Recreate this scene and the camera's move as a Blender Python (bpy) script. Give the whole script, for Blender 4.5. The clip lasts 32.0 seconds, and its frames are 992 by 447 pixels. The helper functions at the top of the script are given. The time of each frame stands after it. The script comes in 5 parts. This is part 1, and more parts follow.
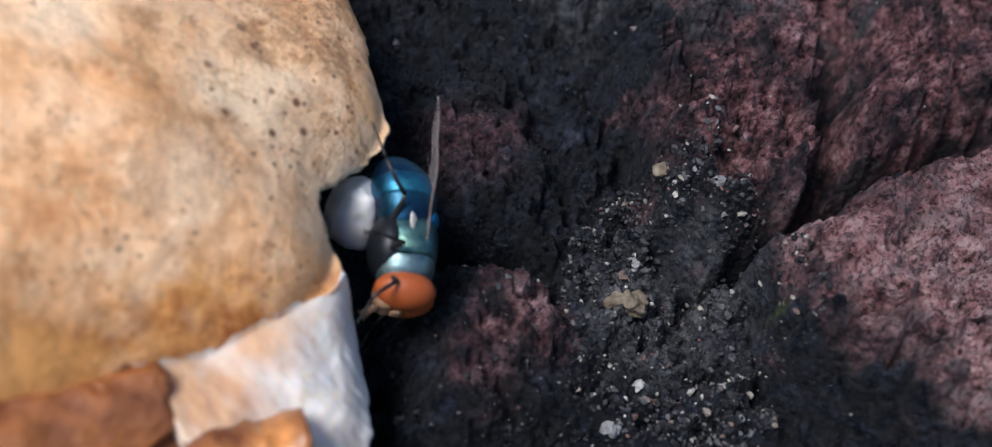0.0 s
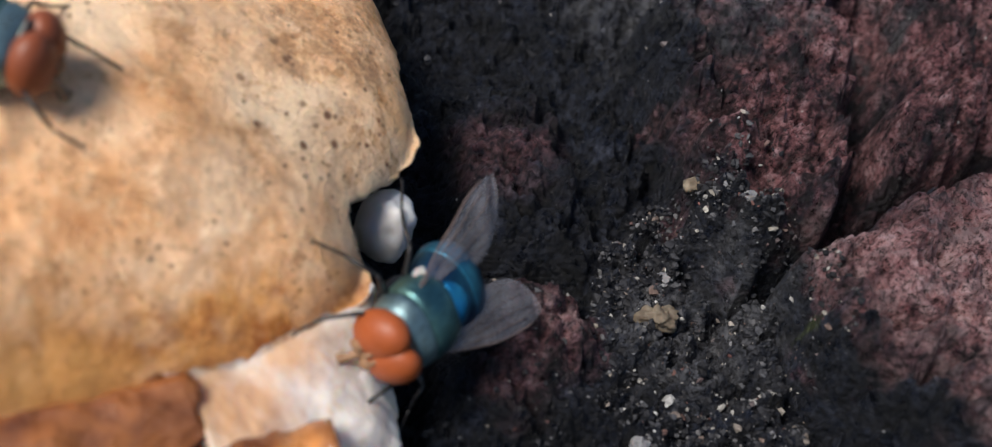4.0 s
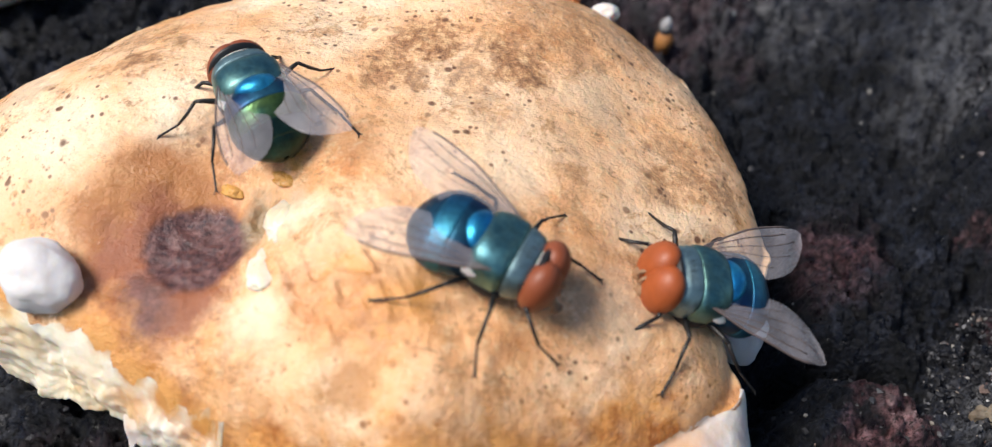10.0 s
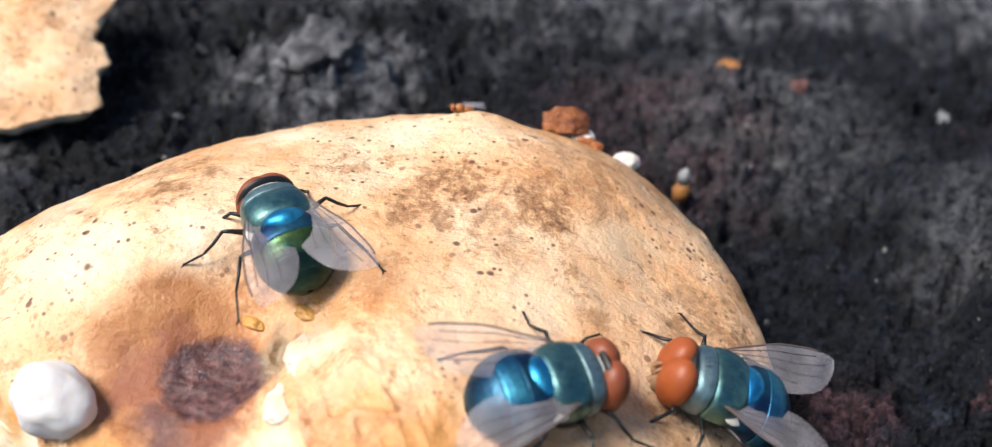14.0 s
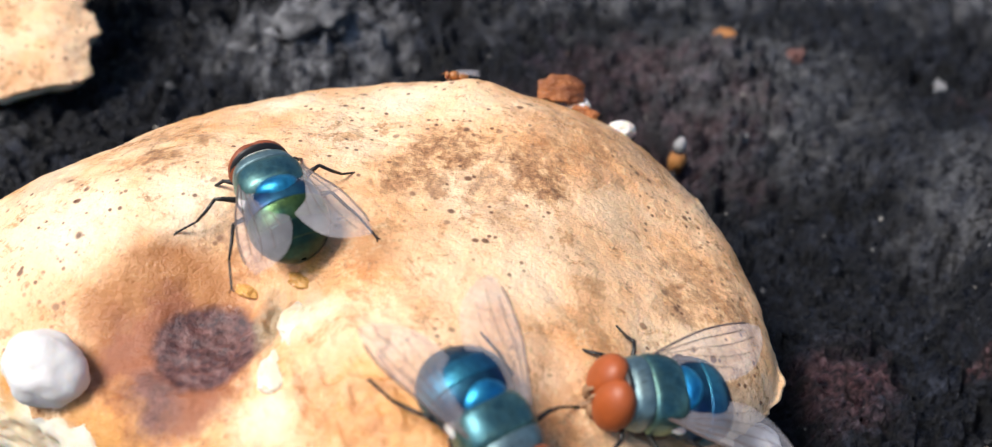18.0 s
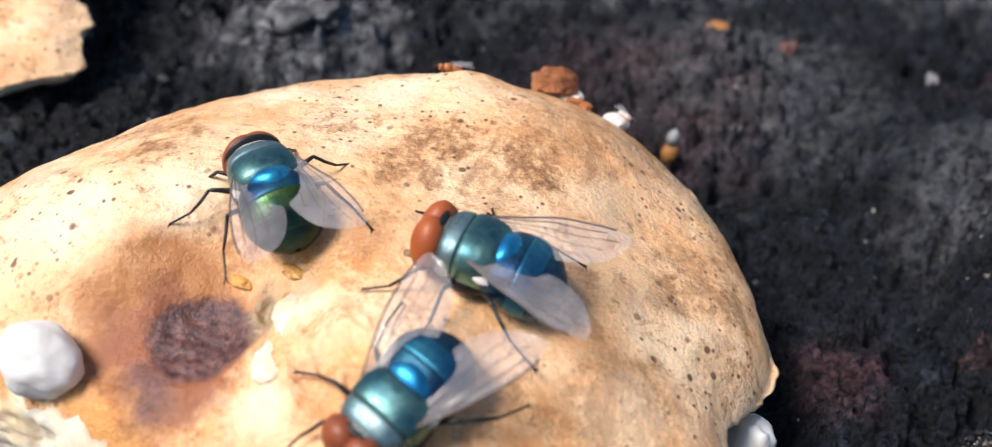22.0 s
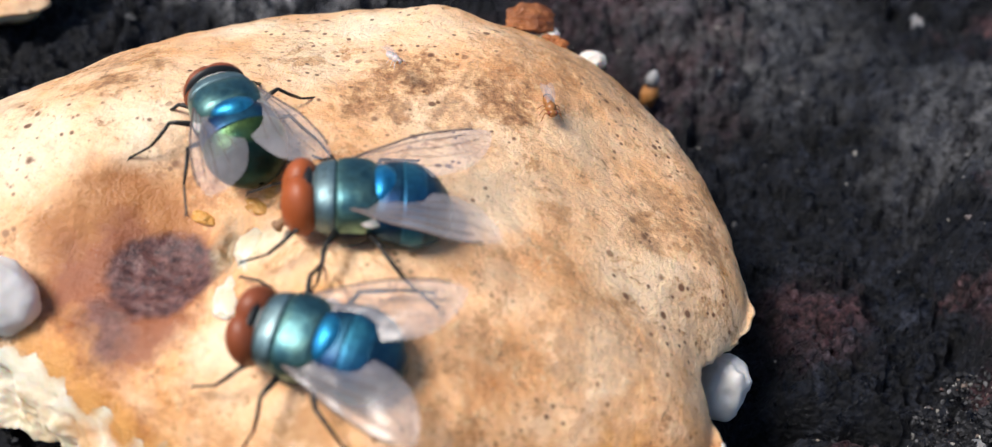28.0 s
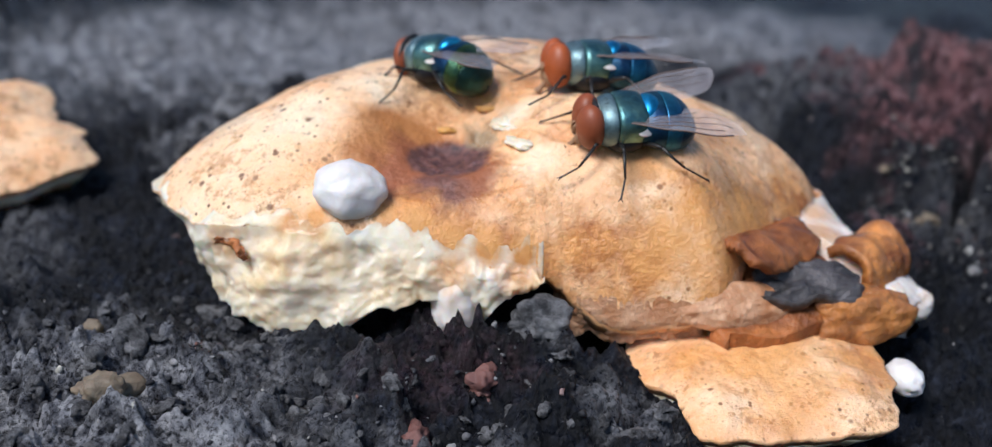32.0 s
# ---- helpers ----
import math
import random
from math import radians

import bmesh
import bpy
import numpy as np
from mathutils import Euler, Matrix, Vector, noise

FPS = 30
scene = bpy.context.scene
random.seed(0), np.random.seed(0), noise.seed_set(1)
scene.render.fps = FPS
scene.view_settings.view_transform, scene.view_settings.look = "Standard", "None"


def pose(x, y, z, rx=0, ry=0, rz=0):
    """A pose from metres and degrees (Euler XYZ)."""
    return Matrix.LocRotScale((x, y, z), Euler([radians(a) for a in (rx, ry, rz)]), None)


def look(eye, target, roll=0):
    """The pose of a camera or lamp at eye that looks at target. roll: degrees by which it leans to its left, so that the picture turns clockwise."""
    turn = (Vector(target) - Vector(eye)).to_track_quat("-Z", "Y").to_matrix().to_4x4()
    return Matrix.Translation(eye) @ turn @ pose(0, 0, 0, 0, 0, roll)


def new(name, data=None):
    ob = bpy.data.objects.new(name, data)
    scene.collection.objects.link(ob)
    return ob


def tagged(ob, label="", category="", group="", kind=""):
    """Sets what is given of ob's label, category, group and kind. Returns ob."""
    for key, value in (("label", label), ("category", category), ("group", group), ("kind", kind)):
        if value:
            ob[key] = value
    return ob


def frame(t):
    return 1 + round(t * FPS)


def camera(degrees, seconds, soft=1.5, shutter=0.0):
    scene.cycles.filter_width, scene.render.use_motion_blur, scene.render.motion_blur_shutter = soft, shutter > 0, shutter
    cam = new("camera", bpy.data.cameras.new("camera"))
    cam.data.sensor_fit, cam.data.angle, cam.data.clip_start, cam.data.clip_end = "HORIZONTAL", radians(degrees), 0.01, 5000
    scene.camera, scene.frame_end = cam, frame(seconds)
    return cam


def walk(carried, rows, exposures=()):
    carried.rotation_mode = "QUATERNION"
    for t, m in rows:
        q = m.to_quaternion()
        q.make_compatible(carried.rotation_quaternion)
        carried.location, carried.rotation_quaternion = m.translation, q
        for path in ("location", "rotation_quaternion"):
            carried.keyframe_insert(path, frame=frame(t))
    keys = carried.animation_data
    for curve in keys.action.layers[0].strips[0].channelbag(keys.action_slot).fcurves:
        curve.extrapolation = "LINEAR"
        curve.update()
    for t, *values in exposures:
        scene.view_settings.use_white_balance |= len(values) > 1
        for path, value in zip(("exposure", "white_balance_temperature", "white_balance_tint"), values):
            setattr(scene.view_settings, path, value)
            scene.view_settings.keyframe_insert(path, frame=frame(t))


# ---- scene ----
MM = 0.001
cam = camera(45.10, 32.0, 1.0)
cam.data.dof.use_dof, cam.data.dof.focus_distance, cam.data.dof.aperture_fstop = True, 0.090, 29.0
# seconds, place in millimetres, turn in degrees
PATH = [
    (0, 23.34, -49.55, 64.45, 41.79, -12.26, -4.22),
    (0.5, 23.61, -50.77, 63.84, 41.20, -12.55, -4.57),
    (1, 23.84, -50.75, 63.38, 40.56, -12.51, -4.59),
    (1.5, 23.84, -50.44, 63.20, 40.28, -12.43, -4.37),
    (2, 23.80, -50.32, 63.15, 40.57, -12.33, -4.05),
    (2.5, 23.75, -50.36, 63.59, 41.28, -12.09, -3.67),
    (4.5, 23.40, -49.28, 64.19, 42.53, -10.70, -2.63),
    (5, 23.72, -48.01, 62.28, 41.95, -9.82, -1.94),
    (5.5, 23.44, -46.89, 59.61, 41.49, -9.18, -1.18),
    (6, 22.88, -45.90, 57.66, 40.79, -8.63, -0.50),
    (6.5, 22.36, -45.60, 56.82, 40.40, -8.02, 0.04),
    (7, 21.05, -45.82, 57.41, 40.22, -7.61, 0.22),
    (7.5, 18.64, -47.74, 61.95, 40.24, -6.67, -0.09),
    (8, 17.24, -51.99, 66.76, 41.93, -5.35, 0.01),
    (8.5, 15.88, -53.86, 70.95, 42.32, -4.94, 0.55),
    (9, 14.80, -54.41, 73.33, 42.74, -4.49, 1.26),
    (9.5, 13.48, -54.23, 74.39, 43.14, -3.87, 2.49),
    (10, 11.30, -54.11, 74.16, 43.89, -3.65, 3.69),
    (10.5, 9.98, -54.05, 72.69, 44.65, -4.19, 4.30),
    (11, 9.73, -53.90, 72.13, 44.59, -4.65, 4.59),
    (11.5, 9.77, -53.96, 72.00, 44.74, -4.82, 4.77),
    (12, 9.85, -54.11, 72.12, 45.78, -4.78, 5.01),
    (12.5, 9.30, -53.82, 72.37, 47.08, -5.04, 5.05),
    (13, 9.57, -53.98, 72.58, 48.66, -5.15, 5.28),
    (13.5, 9.40, -54.28, 73.10, 49.95, -5.43, 5.23),
    (14, 9.47, -54.20, 74.19, 50.46, -5.56, 5.27),
    (14.5, 9.47, -53.99, 75.00, 50.42, -5.71, 5.28),
    (16.5, 9.70, -54.39, 73.76, 49.87, -5.61, 5.05),
    (17, 9.86, -54.19, 73.49, 49.63, -5.44, 5.12),
    (17.5, 9.65, -54.08, 73.37, 49.43, -5.55, 5.07),
    (18, 9.52, -54.08, 73.36, 49.30, -5.64, 5.00),
    (18.5, 9.48, -54.13, 73.47, 49.28, -5.70, 4.94),
    (19, 9.46, -54.23, 73.46, 49.41, -5.71, 4.88),
    (19.5, 9.43, -54.21, 73.70, 49.43, -5.76, 4.87),
    (20, 9.23, -54.23, 73.71, 49.49, -5.84, 4.77),
    (20.5, 9.24, -54.32, 73.64, 49.46, -5.88, 4.75),
    (21, 9.32, -54.50, 73.57, 49.35, -5.83, 4.68),
    (21.5, 9.34, -54.53, 73.23, 49.32, -5.82, 4.63),
    (22, 9.44, -54.39, 73.15, 49.13, -5.84, 4.69),
    (22.5, 9.43, -54.22, 73.06, 48.97, -5.84, 4.67),
    (23, 9.54, -54.28, 72.87, 48.90, -5.86, 4.66),
    (23.5, 9.71, -54.43, 72.56, 48.92, -5.85, 4.60),
    (24, 9.52, -54.16, 72.94, 48.41, -6.16, 4.44),
    (24.5, 10.63, -54.26, 72.48, 48.39, -6.00, 4.58),
    (25, 10.40, -54.51, 72.45, 48.19, -6.25, 4.21),
    (25.5, 10.82, -54.55, 72.12, 48.02, -6.12, 4.26),
    (27.5, 10.83, -54.39, 71.14, 47.43, -6.14, 4.13),
    (28, 11.01, -53.88, 70.59, 47.28, -6.22, 4.32),
    (28.5, 10.27, -52.29, 69.58, 46.56, -6.78, 4.87),
    (29, 7.25, -47.07, 70.45, 43.00, -7.75, 5.71),
    (29.5, -2.05, -45.05, 70.99, 40.29, -10.44, 3.85),
    (30, -14.04, -52.39, 69.60, 42.18, -12.29, -1.72),
    (30.5, -23.62, -69.12, 65.42, 49.94, -9.89, -9.42),
    (31, -41.35, -81.56, 54.30, 59.82, -7.84, -19.29),
    (31.5, -48.43, -88.85, 44.44, 67.37, -4.16, -24.32),
    (32, -49.87, -91.55, 40.89, 71.24, -2.28, -25.67),
]
# the clip's camera opens up a little as it draws back; seconds, stops, kelvin, tint
EXPOSURES = [(0, 0.10, 5900, 10), (2, 0.00, 6100, 10), (5, 0.00, 6500, 10), (8, 0.02, 6450, 10), (10, 0.17, 6400, 10), (13, 0.34, 6450, 10), (27, 0.28, 6450, 10), (28, 0.18, 6450, 10), (30, -0.18, 6500, 10), (31, -0.15, 6050, 10), (32, -0.03, 5850, 10)]
walk(cam, [(t, pose(x * MM, y * MM, z * MM, rx, ry, rz)) for t, x, y, z, rx, ry, rz in PATH], EXPOSURES)

# ---- light ----
world = bpy.data.worlds.new("sky")
scene.world = world
world.use_nodes = True
wn = world.node_tree.nodes
sky = wn.new("ShaderNodeTexSky")
sky.sky_type = "NISHITA"
sky.sun_disc = False
sky.sun_elevation, sky.sun_rotation = radians(53), radians(-112)
world.node_tree.links.new(sky.outputs[0], wn["Background"].inputs[0])
wn["Background"].inputs[1].default_value = 0.09
sun = new("sun", bpy.data.lights.new("sun", "SUN"))
sun.data.energy, sun.data.angle, sun.data.color = 4.1, radians(24), (1.0, 0.92, 0.84)
sun.matrix_world = look((-0.55, -0.22, 0.80), (0, 0, 0))


# ---- helpers of this scene ----
def vnoise(x, y, z, seed=0):
    """Smooth lattice noise in -1..1 for arrays."""
    x, y, z = np.atleast_1d(x, y, z)
    xi, yi, zi = np.floor(x).astype(np.int64), np.floor(y).astype(np.int64), np.floor(z).astype(np.int64)
    fx, fy, fz = x - xi, y - yi, z - zi
    fx, fy, fz = (f * f * f * (f * (f * 6 - 15) + 10) for f in (fx, fy, fz))

    A, B, C = (xi * 374761393).astype(np.uint32), (yi * 668265263).astype(np.uint32), (zi * 2147483647 + seed * 974634777).astype(np.uint32)

    def h(i, j, k):
        n = A + np.uint32(i * 374761393) + B + np.uint32(j * 668265263) + C + np.uint32(k * 2147483647)
        n = (n ^ (n >> 13)) * np.uint32(1274126177)
        n = (n ^ (n >> 16)) * np.uint32(2246822519)
        return ((n ^ (n >> 15)) & 0xFFFF).astype(np.float32)

    flat = not np.any(fz)
    out = 0
    for c in (0,) if flat else (0, 1):
        low = h(0, 0, c) * (1 - fx) + h(1, 0, c) * fx
        high = h(0, 1, c) * (1 - fx) + h(1, 1, c) * fx
        out = out + (low * (1 - fy) + high * fy) * (1 if flat else (fz if c else 1 - fz))
    return out / 32767.5 - 1.0


def fbm(x, y, z=0.0, size=1.0, octaves=4, seed=0, ridged=False):
    x, y = np.asarray(x, float) / size, np.asarray(y, float) / size
    z = np.zeros_like(x) + np.asarray(z, float) / size
    out, amp, tot = 0, 1.0, 0
    for o in range(octaves):
        n = vnoise(x, y, z, seed + o)
        out, tot = out + amp * (1 - 2 * np.abs(n) if ridged else n), tot + amp
        x, y, z, amp = x * 2.03 + 5.2, y * 2.03 + 1.7, z * 2.03 + 9.0 * np.any(z), amp * 0.5
    return out / tot


def mesh_grid(name, P, material, closed_u=False, smooth=True):
    """A mesh from a grid of places P[nu, nv, 3] in millimetres."""
    nu, nv = P.shape[:2]
    i = np.arange(nu if closed_u else nu - 1)[:, None]
    j = np.arange(nv - 1)[None]
    k = (i + 1) % nu
    faces = np.stack([i * nv + j, k * nv + j, k * nv + j + 1, i * nv + j + 1], -1).reshape(-1, 4)
    me = bpy.data.meshes.new(name)
    me.from_pydata((P.reshape(-1, 3) * MM).tolist(), [], faces.tolist())
    if smooth:
        me.polygons.foreach_set("use_smooth", [True] * len(me.polygons))
    me.materials.append(material)
    return me


def part(name, bm, material, parent, label=""):
    """Links a bmesh or a mesh as one part under a thing or a part."""
    if isinstance(bm, bmesh.types.BMesh):
        me = bpy.data.meshes.new(name)
        bm.to_mesh(me)
        bm.free()
        me.polygons.foreach_set("use_smooth", [True] * len(me.polygons))
        me.materials.append(material)
    else:
        me = bm
    ob = new(name, me)
    ob.parent = parent
    if label:
        ob["label"] = label
    return ob


def blob(radii, centre=(0, 0, 0), turn=(0, 0, 0), seg=20, rings=12, shape=None):
    """An ellipsoid in millimetres as a bmesh; shape bends the unit sphere's places first."""
    bm = bmesh.new()
    bmesh.ops.create_uvsphere(bm, u_segments=seg, v_segments=rings, radius=1.0)
    m = pose(*centre, *turn)
    for v in bm.verts:
        p = Vector(v.co)
        if shape:
            p = shape(p)
        v.co = (m @ Vector((p.x * radii[0], p.y * radii[1], p.z * radii[2]))) * MM
    return bm


def tube(points, radii, seg=8):
    """A tapered round tube through points, in millimetres, as a bmesh."""
    bm = bmesh.new()
    rings = []
    pts = [Vector(p) for p in points]
    for i, p in enumerate(pts):
        d = (pts[min(i + 1, len(pts) - 1)] - pts[max(i - 1, 0)]).normalized()
        a = d.orthogonal().normalized()
        b = d.cross(a)
        rings.append([bm.verts.new((p + (a * math.cos(2 * math.pi * k / seg) + b * math.sin(2 * math.pi * k / seg)) * radii[i]) * MM) for k in range(seg)])
    for r, q in zip(rings, rings[1:]):
        # keep the rings aligned
        off = min(range(seg), key=lambda o: sum((r[k].co - q[(k + o) % seg].co).length for k in range(seg)))
        for k in range(seg):
            bm.faces.new((r[k], r[(k + 1) % seg], q[(k + 1 + off) % seg], q[(k + off) % seg]))
        q[:] = q[off:] + q[:off]
    bm.faces.new(rings[0][::-1])
    bm.faces.new(rings[-1])
    bmesh.ops.recalc_face_normals(bm, faces=bm.faces)
    return bm


# ---- materials ----
class Nodes:
    """A material's node tree, with short calls."""

    def __init__(self, name):
        self.m = bpy.data.materials.new(name)
        self.m.use_nodes = True
        self.t = self.m.node_tree
        self.b = self.t.nodes["Principled BSDF"]
        self.co = self.t.nodes.new("ShaderNodeTexCoord").outputs["Object"]

    def node(self, kind, **values):
        n = self.t.nodes.new(kind)
        for k, v in values.items():
            setattr(n, k, v)
        return n

    def link(self, a, b):
        self.t.links.new(a, b)

    def noise(self, per_mm, detail=6.0, rough=0.6, stretch=(1, 1, 1), warp=0.0):
        mp = self.node("ShaderNodeMapping")
        mp.inputs["Scale"].default_value = stretch
        self.link(self.co, mp.inputs[0])
        n = self.node("ShaderNodeTexNoise")
        n.inputs["Scale"].default_value, n.inputs["Detail"].default_value, n.inputs["Roughness"].default_value = per_mm * 1000, detail, rough
        n.inputs["Distortion"].default_value = warp
        self.link(mp.outputs[0], n.inputs["Vector"])
        return n.outputs[0]

    def cells(self, per_mm, feature="F1", out=0):
        n = self.node("ShaderNodeTexVoronoi", feature=feature)
        n.inputs["Scale"].default_value = per_mm * 1000
        self.link(self.co, n.inputs["Vector"])
        return n.outputs[out]

    def ramp(self, value, *stops):
        n = self.node("ShaderNodeValToRGB")
        e = n.color_ramp.elements
        while len(e) < len(stops):
            e.new(0.5)
        for k, (p, c) in enumerate(stops):
            e[k].position = p
            e[k].color = (c, c, c, 1) if isinstance(c, (int, float)) else (*c, 1)
        self.link(value, n.inputs[0])
        return n.outputs[0]

    def mix(self, f, a, b, blend="MIX"):
        n = self.node("ShaderNodeMix", data_type="RGBA", blend_type=blend)
        for s, v in ((n.inputs[0], f), (n.inputs[6], a), (n.inputs[7], b)):
            if isinstance(v, bpy.types.NodeSocket):
                self.link(v, s)
            else:
                s.default_value = v if isinstance(v, (int, float)) else (*v, 1)
        return n.outputs[2]

    def math(self, op, a, b=0.0):
        n = self.node("ShaderNodeMath", operation=op)
        for s, v in zip(n.inputs, (a, b)):
            if isinstance(v, bpy.types.NodeSocket):
                self.link(v, s)
            else:
                s.default_value = v
        return n.outputs[0]

    def spot(self, place, radius, soft=0.5, ragged=0.25, per_mm=0.35, stretch=(1, 1, 1)):
        """1 inside a ragged round patch about a place in millimetres, 0 outside."""
        mp = self.node("ShaderNodeMapping", vector_type="POINT")
        mp.inputs["Location"].default_value = [-p * MM * s for p, s in zip(place, stretch)]
        mp.inputs["Scale"].default_value = stretch
        self.link(self.co, mp.inputs[0])
        ln = self.node("ShaderNodeVectorMath", operation="LENGTH")
        self.link(mp.outputs[0], ln.inputs[0])
        d = self.math("DIVIDE", ln.outputs["Value"], radius * MM)
        n = self.noise(per_mm, 5)
        d = self.math("ADD", d, self.math("MULTIPLY", self.math("SUBTRACT", n, 0.5), ragged * 2.4))
        return self.ramp(d, (max(0.0, 1 - soft), 1.0), (1.0, 0.0))

    def spots(self, places, soft=0.5, ragged=0.25, per_mm=0.35):
        """The strongest of many ragged round patches, given as place in millimetres, radius and strength."""
        shift = self.math("MULTIPLY", self.math("SUBTRACT", self.noise(per_mm, 6, 0.65), 0.5), ragged * 2.4)
        most = None
        for place, radius, strength in places:
            far = self.node("ShaderNodeVectorMath", operation="DISTANCE")
            far.inputs[1].default_value = [p * MM for p in place]
            self.link(self.co, far.inputs[0])
            d = self.math("ADD", self.math("DIVIDE", far.outputs["Value"], radius * MM), shift)
            m = self.math("DIVIDE", self.math("SUBTRACT", 1.0, d), soft)
            m = self.math("MINIMUM", m, 1.0)
            m = self.math("MULTIPLY", m, strength)
            most = self.math("MAXIMUM", m, 0.0 if most is None else most)
        return most

    def set(self, color=None, rough=None, metal=None, **more):
        for key, v in (("Base Color", color), ("Roughness", rough), ("Metallic", metal), *more.items()):
            key = key.replace("_", " ")
            if v is None:
                continue
            s = self.b.inputs[key]
            if isinstance(v, bpy.types.NodeSocket):
                self.link(v, s)
            else:
                s.default_value = (*v, 1) if isinstance(v, tuple) and len(v) == 3 and s.type == "RGBA" else v
        return self

    def bump(self, height, strength=0.5, mm=0.3):
        n = self.node("ShaderNodeBump")
        n.inputs["Strength"].default_value, n.inputs["Distance"].default_value = strength, mm * MM
        self.link(height, n.inputs["Height"])
        self.link(n.outputs[0], self.b.inputs["Normal"])
        return self


def crust_material():
    n = Nodes("baked_crust")
    c = n.ramp(n.noise(0.085, 6, 0.62), (0.31, (0.64, 0.265, 0.09)), (0.41, (0.83, 0.44, 0.20)), (0.49, (0.90, 0.535, 0.29)), (0.60, (0.94, 0.66, 0.42)))
    # pale crust, partly bright highlights put into the colour, and browner baked stretches
    c = n.mix(n.spots([((-24, 8, 11), 9.0, 0.75), ((-10, 13, 16), 7.0, 0.6), ((2, -1, 16), 6.0, 0.6), ((8, 8, 18), 7.0, 0.45), ((4, 27, 18), 5.0, 0.5), ((-2, -7, 12), 4.0, 0.5), ((-22, 20, 11), 5.0, 0.5), ((-27, 0, 8.5), 6.0, 0.9), ((-21, -5, 9.5), 5.0, 0.8), ((-30, 6, 8), 5.0, 0.8), ((14, 9, 17), 7.0, 0.5), ((22, 5, 13), 6.0, 0.5), ((18, 17, 16), 5.0, 0.6), ((-3, 21, 17.5), 6.0, 0.5)], 0.8, 0.6, 0.25), c, (0.95, 0.73, 0.49))
    umber = n.ramp(n.noise(1.2, 7, 0.75), (0.38, (0.20, 0.085, 0.035)), (0.50, (0.46, 0.23, 0.10)), (0.64, (0.84, 0.55, 0.29)))
    # ragged brown smudges with a crisp border
    c = n.mix(n.math("MULTIPLY", n.ramp(n.noise(0.22, 9, 0.78, warp=0.4), (0.54, 0.0), (0.58, 0.9)), n.ramp(n.noise(2.6, 5, 0.8), (0.35, 0.35), (0.6, 1.0))), c, (0.50, 0.25, 0.10))
    c = n.mix(n.ramp(n.noise(0.5, 8, 0.8, (1, 1.4, 1)), (0.58, 0.0), (0.62, 0.8)), c, (0.36, 0.17, 0.07))
    # pale flour dust and grain
    c = n.mix(n.ramp(n.noise(1.0, 7, 0.8), (0.52, 0.0), (0.62, 0.6)), c, (0.92, 0.66, 0.38))
    # near-white patches put blown highlights into the colour; umber smudges follow
    c = n.mix(n.spots([((-12.2, 9.5, 16.5), 4.2, 0.85), ((-19, 7.6, 14.5), 4.5, 0.8), ((-2, 1.3, 15.2), 2.6, 0.9), ((-3.7, -6, 12.8), 3.6, 0.7), ((0.2, 26, 17), 3.6, 0.7), ((-9.3, 26, 15), 4.2, 0.8), ((-24, 14, 12), 4.5, 0.85), ((2.5, -10, 12), 3.0, 0.6), ((20, -3, 14), 4.0, 0.5), ((12, 5, 18), 4.0, 0.45)], 0.7, 0.8, 0.3), c, (0.96, 0.80, 0.58))
    c = n.mix(n.spots([((14, 23, 17.5), 5.0, 0.5), ((5.1, 18.8, 18), 3.6, 0.95), ((2.7, 15.2, 18), 3.2, 0.8), ((8.4, 15.5, 18), 3.0, 0.7), ((12.1, 17.5, 17.8), 3.2, 0.95), ((-15.9, 14.3, 16.5), 2.4, 0.9), ((-14.0, 17.0, 16), 1.8, 0.8), ((28, 11.4, 11.5), 2.6, 0.8), ((23.5, 9, 14), 2.4, 0.6), ((11.4, 18, 17.5), 4.0, 0.75), ((20, 26, 15), 5.0, 0.4), ((25, 14, 11), 4.5, 0.6), ((10, 12, 18), 3.0, 0.4), ((20, -2, 13.5), 5.0, 0.35), ((-17, 19, 14), 4.0, 0.6), ((-8, 9, 15.5), 4.5, 0.55), ((-25, 14, 12), 3.5, 0.4), ((26, 5, 10), 4.0, 0.4)], 0.4, 1.1, 0.5), c, umber)
    # fine dark flecks, denser in places, and crisp single specks
    where = n.ramp(n.noise(0.09, 3, 0.5), (0.38, 0.1), (0.53, 1.0))
    c = n.mix(n.math("MULTIPLY", where, n.ramp(n.noise(2.6, 6, 0.85), (0.575, 0.0), (0.63, 0.75))), c, (0.30, 0.13, 0.055))
    for per_mm, reach, share in ((1.5, 0.32, 0.30), (0.7, 0.26, 0.28), (0.30, 0.14, 0.20)):
        chosen = n.ramp(n.cells(per_mm, out=1), (share - 0.01, 1.0), (share, 0.0))
        c = n.mix(n.math("MULTIPLY", n.math("MULTIPLY", chosen, where), n.ramp(n.cells(per_mm), (reach * 0.55, 0.9), (reach, 0.0))), c, (0.13, 0.048, 0.022))
    # scorched ring, its brown halo and glazed stains
    c = n.mix(n.spot((-11.4, 1.2, 12.5), 7.0, 0.35, 0.45, 0.3, (0.95, 0.95, 0.5)), c, n.mix(n.noise(0.5, 7, 0.75), (0.34, 0.115, 0.034), (0.60, 0.28, 0.095)))
    c = n.mix(n.math("MULTIPLY", n.spot((-10.8, -1.4, 12.0), 6.4, 0.35, 0.45, 0.4, (0.95, 1.0, 0.5)), 0.92), c, n.mix(n.noise(0.9, 6, 0.75), (0.21, 0.058, 0.027), (0.40, 0.145, 0.066)))
    dark = n.ramp(n.noise(1.7, 4, 0.65), (0.36, (0.055, 0.030, 0.034)), (0.50, (0.125, 0.060, 0.057)), (0.66, (0.21, 0.105, 0.095)))
